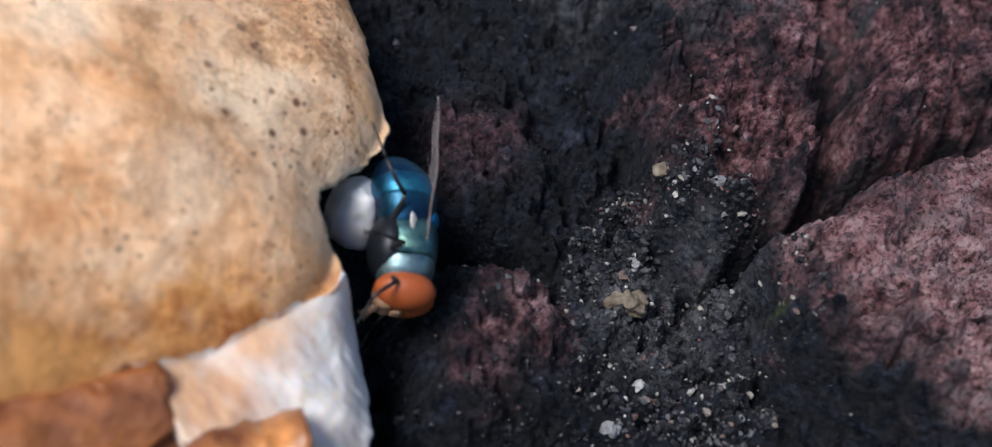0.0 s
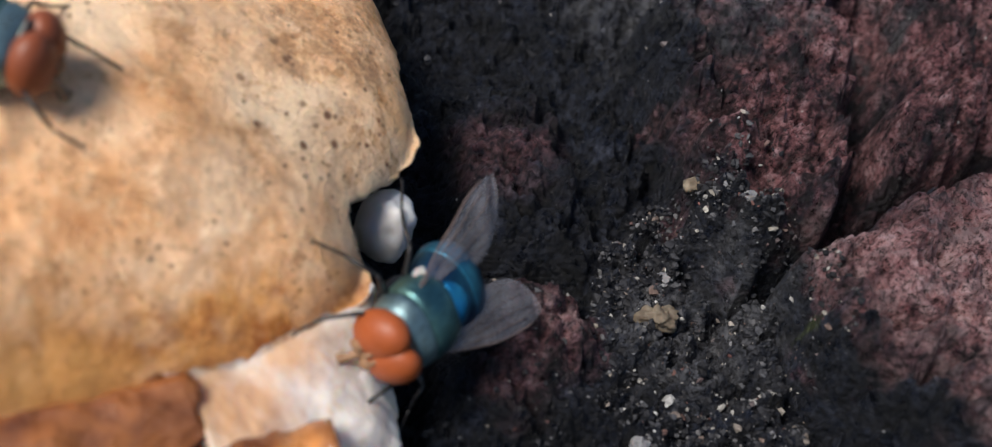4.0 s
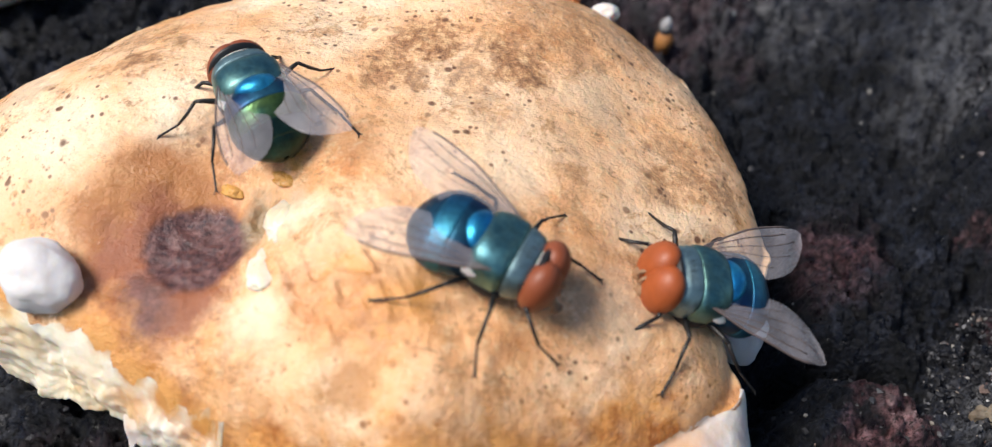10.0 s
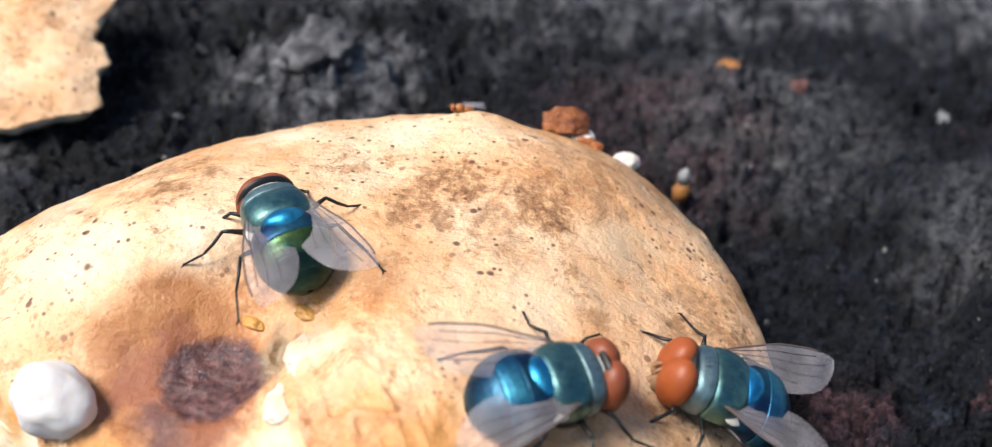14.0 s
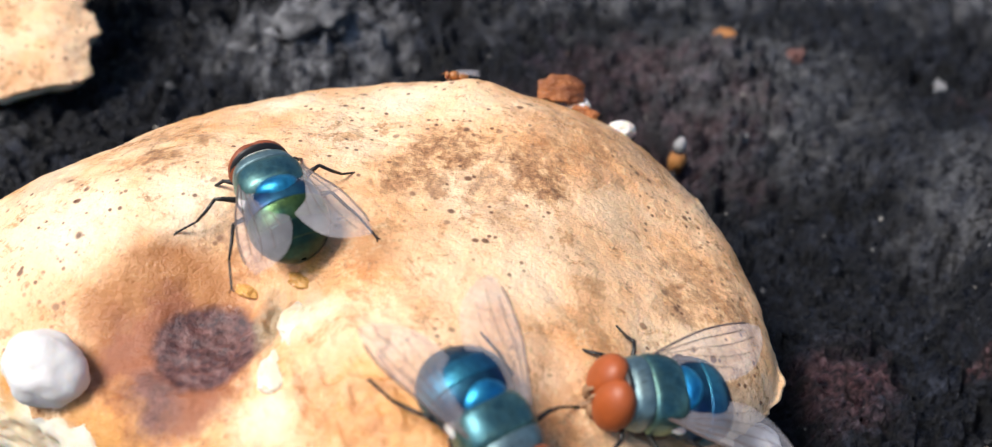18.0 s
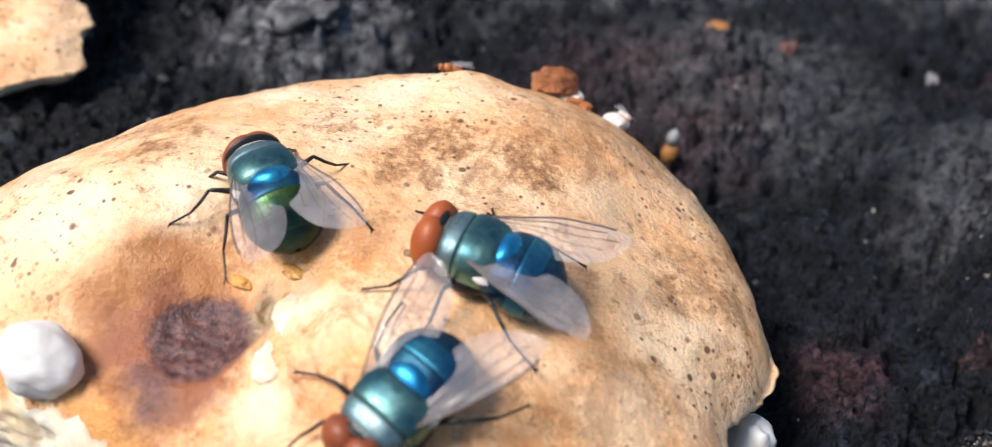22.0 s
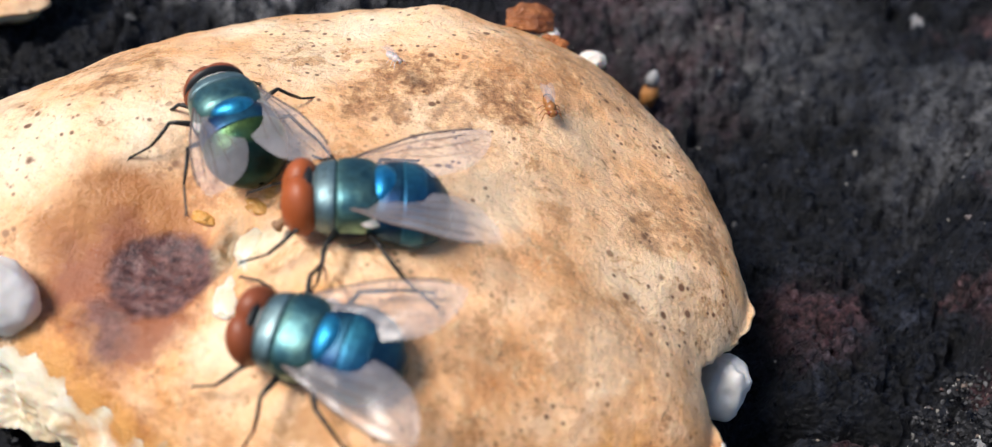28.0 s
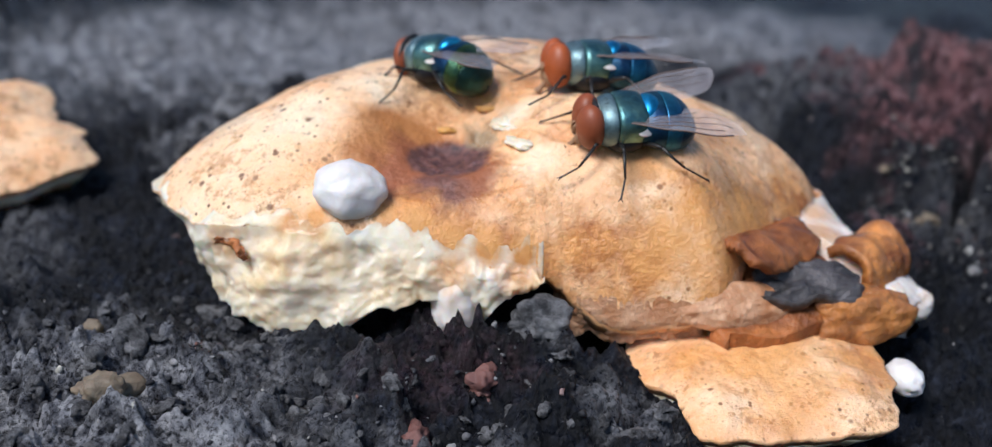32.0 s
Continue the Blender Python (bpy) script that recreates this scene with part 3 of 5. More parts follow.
def ground_z(x, y):
    x, y = np.asarray(x, float), np.asarray(y, float)
    z = base_z(x, y)
    pits = np.clip(fbm(x, y, z, 2.6, 3, 61) - 0.05, 0, 1)
    pores = np.clip(fbm(x, y, z, 1.0, 2, 65) - 0.18, 0, 1)
    froth = np.clip(1.4 - np.hypot((x + 26) / 34, (y + 8) / 34), 0, 1)
    z = z + froth * (2.4 * fbm(x, y, 0, 3.6, 3, 67) + 0.5)
    fine = 0.6 + 0.8 * np.clip(0.5 + fbm(x, y, 0, 11, 2, 63), 0, 1)
    # knobbly crags: rounded lumps parted by narrow clefts
    knob = np.abs(fbm(x, y, 0, 4.2, 2, 71))
    crag = np.clip(0.35 + np.clip((x - 50) / 14, 0, 1) + fbm(x, y, 0, 15, 2, 73), 0, 1.3)
    z = z + crag * (3.4 * np.sqrt(np.clip(knob, 0, 0.5)) - 1.5)
    z = z + 1.1 * fbm(x, y, 0, 6, 4, 5, True) - 2.2 * pits - 1.6 * pores + fine * (1.9 * fbm(x, y, 0, 1.9, 3, 9) + 0.9 * fbm(x, y, 0, 0.7, 2, 10))
    return z


def ground():
    def steps(spans, first, last):
        """Places along one axis: a spacing for each span, then ever wider out to the horizon."""
        near = np.concatenate([np.arange(a, b, d) for a, b, d in spans])
        far = 0.4 * 1.17 ** np.arange(1, 37)
        return np.concatenate([first - np.cumsum(far)[::-1], near, last + np.cumsum(far)])

    X, Y = np.meshgrid(steps([(-62, 32, 0.24), (32, 74, 0.13), (74, 96, 0.3)], -62, 96), steps([(-34, -17, 0.26), (-17, 26, 0.13), (26, 74, 0.3)], -34, 74), indexing="ij")
    ob = new("ground", mesh_grid("ground", np.stack([X, Y, ground_z(X, Y)], -1), ROCK))
    tagged(ob, "dark rough volcanic stone ground with reddish patches", "ground", kind="structure")


ground()


def pebble_mesh(name, rough, material, seed, sub=2):
    bm = bmesh.new()
    bmesh.ops.create_icosphere(bm, subdivisions=sub, radius=1.0)
    co = np.array([v.co[:] for v in bm.verts])
    d = 1 + rough * fbm(co[:, 0], co[:, 1], co[:, 2], 0.95, 5, seed)
    for v, q in zip(bm.verts, d):
        v.co = v.co * float(q) * MM
    me = bpy.data.meshes.new(name)
    bm.to_mesh(me)
    bm.free()
    me.polygons.foreach_set("use_smooth", [sub > 2] * len(me.polygons))
    me.materials.append(material)
    return me


def gravel(name, label, areas, material, seed, sizes, smooth=False, clods=0):
    """Loose grains over areas (centre x y, half-widths, count), joined into one mesh."""
    rng = np.random.default_rng(seed)
    bm = bmesh.new()
    bmesh.ops.create_icosphere(bm, subdivisions=3 if clods else 1, radius=1.0)
    tri = np.array([[v.index for v in f.verts] for f in bm.faces])
    unit = np.array([v.co[:] for v in bm.verts])
    bm.free()
    V, F, n = [], [], 0
    for cx, cy, rx, ry, count in areas:
        r, a = np.sqrt(rng.random(count)), rng.random(count) * 2 * math.pi
        x, y = cx + rx * r * np.cos(a), cy + ry * r * np.sin(a)
        keep = 0.35 * fbm(x, y, 0, 7, 3, seed) + rng.random(count) * 0.5 > 0.12
        keep &= ~((x > -1) & (x < 26) & (y < -11) & (y > -36))
        x, y = x[keep], y[keep]
        z = ground_z(x, y)
        size = sizes[0] * (sizes[1] / sizes[0]) ** (rng.random(len(x)) ** 2.2)
        for i in range(len(x)):
            if clods:
                o = rng.random(3) * 90
                ridge = fbm(unit[:, 0] + o[0], unit[:, 1] + o[1], unit[:, 2] + o[2], 0.8, 4, seed)[:, None]
            else:
                ridge = 0.6 * (rng.random((len(unit), 1)) - 0.5)
            q = unit * (1 + 1.5 * ridge) * (size[i] * (0.5 + 0.9 * rng.random(3)))
            t = rng.random() * 6.28
            q = np.stack([q[:, 0] * math.cos(t) - q[:, 1] * math.sin(t), q[:, 0] * math.sin(t) + q[:, 1] * math.cos(t), q[:, 2] * 0.8], -1)
            V.append(q + (x[i], y[i], z[i] + size[i] * 0.1))
            F.append(tri + n)
            n += len(unit)
    me = bpy.data.meshes.new(name)
    me.from_pydata((np.concatenate(V) * MM).tolist(), [], np.concatenate(F).tolist())
    me.polygons.foreach_set("use_smooth", [smooth] * len(me.polygons))
    me.materials.append(material)
    tagged(new(name, me), label, "gravel", kind="stuff")


gravel("grit", "fine dark and pale grit between the stones", [
    (54.6, 1.5, 8, 13, 6500), (45, 34, 16, 14, 400), (24, 48, 34, 14, 400), (40, -2, 8, 9, 350),
], GRIT, 5, (0.07, 0.34))
gravel("pale_grit", "pale glassy grains scattered among dark grit", [
    (54.6, 1.5, 7, 12, 330), (50, -8, 5, 6, 120), (57, 12, 5, 6, 90),
], GRIT_PALE, 25, (0.10, 0.42))
gravel("gravel", "loose grey gravel on dark stone", [
    (-36, -4, 18, 24, 900), (-12, -22, 26, 9, 650), (-42, 40, 26, 24, 300), (-6, -13, 6, 4, 80), (53, 2, 7, 12, 60),
], GRIT_PALE, 15, (0.10, 0.42), True)
gravel("lava_crumbs", "porous pale grey lava clods on dark stone", [
    (-36, -8, 16, 18, 190), (-14, -22, 24, 8, 120), (-20, 54, 20, 9, 30), (0, -22, 7, 5, 25),
], LAVA, 9, (0.35, 1.0), True, 1)

# ---- the large piece of bread ----
CENTRE = np.array([2.0, 8.0])
# rim of the crust, counted round from the right: x, y, z
RIM = np.array([
    (32.4, 8.6, 8.3), (31.9, 11.5, 8.3), (31.0, 14, 8.3), (31, 17, 8.5), (29, 21.5, 9), (26.5, 27.8, 9), (23.5, 30.5, 9.5), (19, 34.5, 10.5), (13, 34.5, 12.5),
    (5, 33, 14.5), (-5, 30, 14.3), (-14, 28.5, 12.3), (-20, 25.7, 10.5), (-27, 19.5, 8.6), (-32, 14.8, 8.4), (-31, 7, 7.6), (-28.6, 2, 7.8),
    (-24.8, -1.2, 8.9), (-18.4, -4.6, 9.4), (-15.0, -6.4, 8.9), (-10.6, -8.4, 7.8), (-6.6, -10.4, 7.0), (-4.2, -11.4, 6.4), (-2.2, -12.6, 0.6), (3, -15.6, 0.2), (8, -18, 2.6), (13, -14.6, 6.2),
    (18.5, -11.4, 6.8), (25, -7.6, 6.6), (29.7, -4, 6.8), (29.2, -1.8, 6.8), (27.8, 0.2, 6.8), (28.0, 1.6, 7.0), (29.8, 4.2, 7.6), (31.6, 6.4, 8.1),
])
_d = RIM[:, :2] - CENTRE
_a = np.unwrap(np.arctan2(_d[:, 1], _d[:, 0]))
_r = np.hypot(_d[:, 0], _d[:, 1])


_t = np.arange(720) / 720 * 2 * math.pi
_g = (_t - _a[0]) % (2 * math.pi) + _a[0]
_rr = np.interp(_g, np.r_[_a, _a[0] + 2 * math.pi], np.r_[_r, _r[0]])
_zz = np.interp(_g, np.r_[_a, _a[0] + 2 * math.pi], np.r_[RIM[:, 2], RIM[0, 2]])


def smooth_round(values, degrees):
    k = np.exp(-0.5 * ((np.arange(720) - 360) / (2 * degrees)) ** 2)
    return np.real(np.fft.ifft(np.fft.fft(values) * np.fft.fft(np.roll(k / k.sum(), 360))))


_r2, _r9, _z9 = smooth_round(_rr, 0.8), smooth_round(_rr, 5), smooth_round(_zz, 6)


def rim(theta):
    """Radius of the torn rim at an angle, and its height."""
    t = theta % (2 * math.pi)
    return np.interp(t, _t, _r2, period=2 * math.pi), np.interp(t, _t, _z9, period=2 * math.pi)


# swellings and dents of the crust: x, y, half-widths, height
SWELLS = [(4, -9.5, 2.6, 2.4, -0.9), (9.5, -11.5, 3, 2.2, 0.7), (0, -11, 3, 2, 0.6), (-8.0, 3.0, 6.6, 5.6, -4.6), (-16, -1, 5, 4, -2.2), (22, 14, 6, 9, -1.2), (5, 30, 5, 4, 1.2), (13, 24, 9, 7, 1.5), (-14, 14, 9, 8, 1.0), (10, -10, 8, 5, 0.2), (-5, -4.5, 7, 4, -1.6)]


def rolled(theta):
    """How far the torn edge sags, by angle."""
    t = (theta + math.pi) % (2 * math.pi) - math.pi
    return 1.9 * np.exp(-(((t + 2.3) / 0.42) ** 2))


def bread_z(x, y):
    dx, dy = x - CENTRE[0], y - CENTRE[1]
    th, d = np.arctan2(dy, dx), np.hypot(dx, dy)
    zr = rim(th)[1]
    s = np.clip(d / np.interp(th % (2 * math.pi), _t, _r9, period=2 * math.pi), 0, 1)
    front = np.exp(-(((th + 1.6) / 0.55) ** 2))
    z = zr + (18.0 - zr) * (1 - s ** (2.6 + 1.2 * front)) ** (0.75 - 0.2 * front)
    z = z - rolled(th) * np.clip((s - 0.72) / 0.28, 0, 1) ** 2
    for sx, sy, wx, wy, h in SWELLS:
        z = z + h * np.exp(-(((x - sx) / wx) ** 2 + ((y - sy) / wy) ** 2)) * np.clip((1 - s) * 6, 0, 1)
    return z


def crust_at(th, s):
    """Place on the top of the crust by angle and share of the radius."""
    r = rim(th)[0]
    front = np.exp(-((((th + math.pi) % (2 * math.pi) - math.pi + 1.5) / 0.5) ** 2))
    r = r * (1 + (1 - 0.8 * front) * (0.010 * fbm(np.cos(th) * 30, np.sin(th) * 30, 0, 3.0, 4, 31) + 0.011 * fbm(np.cos(th) * 30, np.sin(th) * 30, 0, 0.9, 3, 33)))
    X, Y = CENTRE[0] + s * r * np.cos(th), CENTRE[1] + s * r * np.sin(th)
    front = np.exp(-((((th + math.pi) % (2 * math.pi) - math.pi + 1.6) / 0.6) ** 2))
    even = r * (1 - front) + np.interp(th % (2 * math.pi), _t, _r9, period=2 * math.pi) * front
    Z = bread_z(CENTRE[0] + s * even * np.cos(th), CENTRE[1] + s * even * np.sin(th))
    Z = Z + 0.5 * fbm(X, Y, 0, 7, 4, 41) + 0.14 * fbm(X, Y, 0, 1.6, 4, 43)
    # pitted scorch mark
    pit = np.exp(-(((X + 8.9) ** 2 + (Y - 0.2) ** 2) / 12.0) ** 3)
    Z = Z - pit * (0.5 + 0.22 * fbm(X, Y, 0, 0.9, 2, 47))
    # wrinkled crack beside the scorch mark, and wet folds towards the front
    wx = X + 0.7 * fbm(X, Y, 0, 1.6, 3, 48)
    Z = Z - np.exp(-(((wx + 4.9) / 0.75) ** 2 + ((Y - 2.6) / 2.6) ** 2)) * (0.9 + 0.5 * fbm(X, Y, 0, 0.7, 3, 49))
    folds = np.exp(-(((X - 0.5) / 6.5) ** 2 + ((Y + 4.5) / 5.0) ** 2))
    return X, Y, Z + folds * 0.75 * fbm(X + 0.5 * Y, Y, 0, 2.8, 3, 50, True)


def solid(name, P, Q, material):
    """A closed body between two grids of places, capped at both ends."""
    ring = np.concatenate([P, Q[:, ::-1]], 1)
    mid = (P + Q) / 2
    cap = np.concatenate([mid, mid[:, ::-1]], 1)
    return mesh_grid(name, np.concatenate([cap[:1], ring, cap[-1:]]).transpose(1, 0, 2), material, True)


def lump(name, place, radii, material, seed, rough=0.3, turn=0, size=0.8, sub=4, folds=0.0):
    """A soft uneven clod."""
    bm = bmesh.new()
    bmesh.ops.create_icosphere(bm, subdivisions=sub, radius=1.0)
    co = np.array([v.co[:] for v in bm.verts])
    d = 1 + rough * fbm(co[:, 0], co[:, 1], co[:, 2], size, 4, seed) + folds * fbm(co[:, 0], co[:, 1], co[:, 2], size, 3, seed + 7, True)
    m = pose(*place, 0, 0, turn)
    for v, q in zip(bm.verts, d):
        v.co = (m @ Vector([c * float(q) * r for c, r in zip(v.co, radii)])) * MM
    me = bpy.data.meshes.new(name)
    bm.to_mesh(me)
    bm.free()
    me.polygons.foreach_set("use_smooth", [True] * len(me.polygons))
    me.materials.append(material)
    return me


def flap(name, place, length, bend, width, thick, turn, tilt, material, seed, wobble=0.35):
    """A curled piece of crust: an arc of the given bend (degrees), swept over its width."""
    u, v = np.linspace(-0.5, 0.5, 34)[:, None], np.linspace(-0.5, 0.5, 26)[None]
    rad = length / radians(bend)
    w = width * (1 + 0.2 * fbm(u * 9, 0 * u, 0, 1.5, 3, seed)) * (1 - 0.3 * np.abs(2 * u) ** 4)
    a = u * radians(bend) * (1 + 0.06 * fbm(v * 9, 0 * v, 0, 1.2, 3, seed + 1))
    bump = wobble * fbm(u * 6 + 0 * v, v * 6 + 0 * u, 0, 1.3, 4, seed + 2)
    out = []
    for k in (0, -thick):
        r = rad + k + bump
        out.append(np.stack([r * np.sin(a), w * v + 0 * a, r * np.cos(a) - rad], -1))
    rot = np.array(Euler((radians(tilt), 0, radians(turn))).to_matrix())
    P, Q = (p @ rot.T + np.array(place) for p in out)
    return solid(name, P, Q, material)


def bread():
    thing = tagged(new("bread_piece"), "torn golden-brown baked bread crust with white crumb, lying on dark stone", "bread")
    nt, ns = 520, 130
    th = np.linspace(0, 2 * math.pi, nt, endpoint=False)[:, None]
    s = (np.linspace(0, 1, ns) ** 0.75)[None]
    X, Y, Z = crust_at(th, s)
    top = np.stack([X, Y, Z], -1)
    # underside of the crust, drawn in from the torn rim
    k = 1 - 0.04 * s ** 2
    under = np.stack([CENTRE[0] + (X - CENTRE[0]) * k, CENTRE[1] + (Y - CENTRE[1]) * k, Z - 0.9 - 0.3 * fbm(X, Y, 0, 2.5, 3, 45)], -1)
    part("crust", mesh_grid("crust", np.concatenate([top, under[:, ::-1]], 1), CRUST, True), CRUST, thing)

    def crumb_wall(a0, a1, low, seed, cover=0.06, drop=0.10, label="", material=CRUMB, bulge=0.02, tuck=0.0):
        """Crumb that laps a little over the rim between two angles and hangs down to the height low(angle)."""
        t = np.linspace(radians(a0), radians(a1), 220)[:, None]
        k = np.linspace(0, 1, 12)[None]
        lap = cover * np.clip(0.55 + 0.9 * fbm(t * 24, 0 * t, 0, 2.2, 4, seed + 2), 0.05, 1.5)
        X, Y, Z = crust_at(t, 1 - lap * (1 - k))
        inner = np.stack([X, Y, Z - 0.12 + 0.24 * np.sqrt(k) + 0.10 * fbm(X, Y, 0, 1.2, 3, seed + 3)], -1)
        v = np.linspace(0, 1, 60)[None]
        X, Y, Z = crust_at(t, np.ones((1, 1)))
        r2 = np.hypot(X - CENTRE[0], Y - CENTRE[1])
        lo = low(np.degrees(t)) + 0.9 * fbm(t * 26, 0 * t, 0, 1.8, 4, seed)
        z = Z + 0.12 + (lo - Z) * v
        q = np.minimum(1, v * 5)
        rr = r2 * (1 + bulge * np.sin(v * math.pi * 0.8) - (drop + tuck * np.clip((198 - np.degrees(t)) / 20, 0, 1)) * np.minimum(1, v * 1.6) ** 0.8) + q * (1.3 * fbm(X + 0 * z, Y + 0.6 * z, z, 4.6, 4, seed + 1) + 0.35 * fbm(X + 0 * z, Y + 0 * z, z, 1.3, 3, seed + 4))
        P = np.stack([CENTRE[0] + rr * np.cos(t), CENTRE[1] + rr * np.sin(t), z + 0 * rr], -1)
        P = np.concatenate([inner[:, :-1], P], 1)
        Q = P.copy()
        Q[..., :2] = CENTRE + (P[..., :2] - CENTRE) * 0.72
        Q[..., 2] = np.minimum(P[..., 2] + 1.0, np.linspace(6.0, 2.0, P.shape[1])[None])
        part("crumb", solid("crumb", P, Q, material), material, thing, label)

    # left: lobes that touch the stone, rising to the gap
    crumb_wall(166, 249, lambda a: np.interp(a, [166, 185, 200, 207, 213, 221, 227, 232, 236, 240, 249], [1.5, 0.2, -0.9, -0.6, 1.6, 2.6, 2.4, 1.0, 1.2, 2.8, 5.2]), 51, 0.05, 0.0, "moist cream-white bread crumb", CRUMB, 0.03, 0.13)
    crumb_wall(257, 304, lambda a: -0.6 + 0 * a, 55, 0.015, 0.08, "pinkish crumb ledge", CRUMB_PINK)
    part("drip", lump("drip", (-10.9, -7.2, 2.4), (2.6, 2.2, 3.0), CRUMB_WHITE, 71, 0.3), CRUMB_WHITE, thing, "soft hanging clod of wet crumb")
    # right: a white shelf that slopes out from under the crust
    def ledge(a0, a1, reach, foot, sink, seed, material, label):
        """Crumb sloping out from under the rim between two angles, as far as reach(angle)."""
        t = np.linspace(radians(a0), radians(a1), 120)[:, None]
        v = np.linspace(0, 1, 70)[None]
        X, Y, Z = crust_at(t, 0.985 + np.linspace(0, 0.015, 6)[None])
        inner = np.stack([X, Y, Z - 0.1 - sink + 0.15 * np.linspace(0, 1, 6)[None]], -1)
        r0, z0 = (np.convolve(np.pad(c, 12, mode='edge'), np.ones(25) / 25, 'valid')[:, None] for c in (np.hypot(X - CENTRE[0], Y - CENTRE[1])[:, -1], inner[:, -1, 2]))
        end = np.maximum(reach(np.degrees(t)), r0 + 1.2)
        rr = r0 + (end - r0) * np.minimum(1, v / 0.72) ** 0.9 - 3.0 * np.clip(v - 0.72, 0, 1) ** 1.2
        rr = rr + 0.6 * fbm(t * 36, rr, 0, 2.0, 4, seed) * v
        z = z0 + (foot - z0) * np.minimum(1, v / 0.72) ** 1.3 - 9.0 * np.clip(v - 0.72, 0, 1)
        z = z + 0.8 * fbm(t * 36, rr, 0, 4.5, 5, seed + 2) * np.minimum(1, v * 4)
        P = np.stack([CENTRE[0] + rr * np.cos(t), CENTRE[1] + rr * np.sin(t), z], -1)
        P = np.concatenate([inner[:, :-1], P], 1)
        Q = P.copy()
        Q[..., 2] = np.minimum(P[..., 2] - 0.6, -1.2)
        part("crumb", solid("crumb", P, Q, material), material, thing, label)

    ledge(-50, -22, lambda a: np.interp(a, [-50, -45, -35, -27, -20, -15], [37.5, 38.4, 36.5, 33.4, 30.5, 29.0]), 1.8, 0.0, 81, CRUMB_WHITE, "white torn crumb shelf")
    ledge(-78, -44, lambda a: np.interp(a, [-78, -70, -60, -50, -44], [28, 31, 33.5, 35, 34]), 1.6, 1.2, 87, BURNT_PINK, "moist reddish brown torn ledge")
    part("crust_flap", flap("crust_flap", (24.8, -15.8, 7.0), 14.5, 285, 6.6, 1.0, -74, 6, BURNT, 91, 0.6), BURNT, thing, "rolled glossy dark brown crust")
    part("crust_lump", lump("crust_lump", (25.6, -15.8, 3.8), (2.4, 2.2, 2.3), BURNT, 93, 0.3, 6, 1.2), BURNT, thing, "glossy brown inside of the roll")
    part("crust_flap", flap("crust_flap", (14.6, -14.2, 8.1), 8.8, 150, 11.0, 0.9, -66, -4, BURNT_PINK, 95, 0.5), BURNT_PINK, thing, "peeled reddish brown crust fold")
    part("burnt_flake", flap("burnt_flake", (16.2, -19.0, 5.2), 9.5, 35, 4.6, 1.0, -16, 22, CHAR, 99, 0.8), CHAR, thing, "charred grey flake")
    part("crust_lump", lump("crust_lump", (20.2, -20.2, 1.8), (5.0, 2.4, 2.6), BURNT, 103, 0.4, -10, 1.0, 5, 0.15), BURNT, thing, "glossy brown crust lump")
    part("crust_lump", lump("crust_lump", (10.2, -17.2, 2.6), (5.4, 2.0, 2.0), CRUMB_PINK, 105, 0.35, -14, 1.2, 5), CRUMB_PINK, thing, "pinkish crust ledge")
    part("crumb_lump", lump("crumb_lump", (28.8, -18.8, 0.9), (1.7, 1.5, 1.4), CRUMB_WHITE, 107, 0.4), CRUMB_WHITE, thing, "white crumb")
    part("crust_flap", flap("crust_flap", (15.8, 34.0, 12.6), 2.6, 80, 1.0, 0.4, -20, 30, BURNT_PINK, 113), BURNT_PINK, thing, "loose brown flake")
    part("crust_flap", flap("crust_flap", (13.6, 36.5, 13.2), 4.6, 70, 2.6, 0.5, 10, 24, BURNT_PINK, 117), BURNT_PINK, thing, "loose brown flake behind the rim")
    part("crumb_lump", lump("crumb_lump", (15.4, 36.2, 10.6), (1.3, 1.3, 1.6), CRUMB_WHITE, 119, 0.4), CRUMB_WHITE, thing, "white crumb")
    part("crumb_lump", lump("crumb_lump", (19.6, 36.0, 9.6), (1.2, 1.1, 1.0), CRUMB_WHITE, 123, 0.4), CRUMB_WHITE, thing, "white crumb")
    for place, radii, mat, seed, label in (((-2.6, 1.6, 15.05), (1.7, 2.5, 0.45), CRUMB, 151, "pale peeled patch"), ((-3.4, -2.2, 14.3), (1.4, 2.0, 0.4), CRUMB, 152, "pale peeled patch"), ((-3.2, 4.9, 15.6), (1.2, 0.8, 0.3), AMBER_GEL, 153, "amber soaked patch"), ((-7.3, 5.0, 13.85), (0.9, 0.6, 0.3), AMBER_GEL, 154, "amber soaked patch")):
        part("torn_patch", lump("torn_patch", place, radii, mat, seed, 0.5, -12, 0.7), mat, thing, label)
    part("crust_flap", flap("crust_flap", (-27.6, 2.0, 6.4), 4.4, 60, 1.6, 0.5, 112, 60, BURNT_PINK, 115), BURNT_PINK, thing, "peeling brown crust edge")
    return thing


bread()


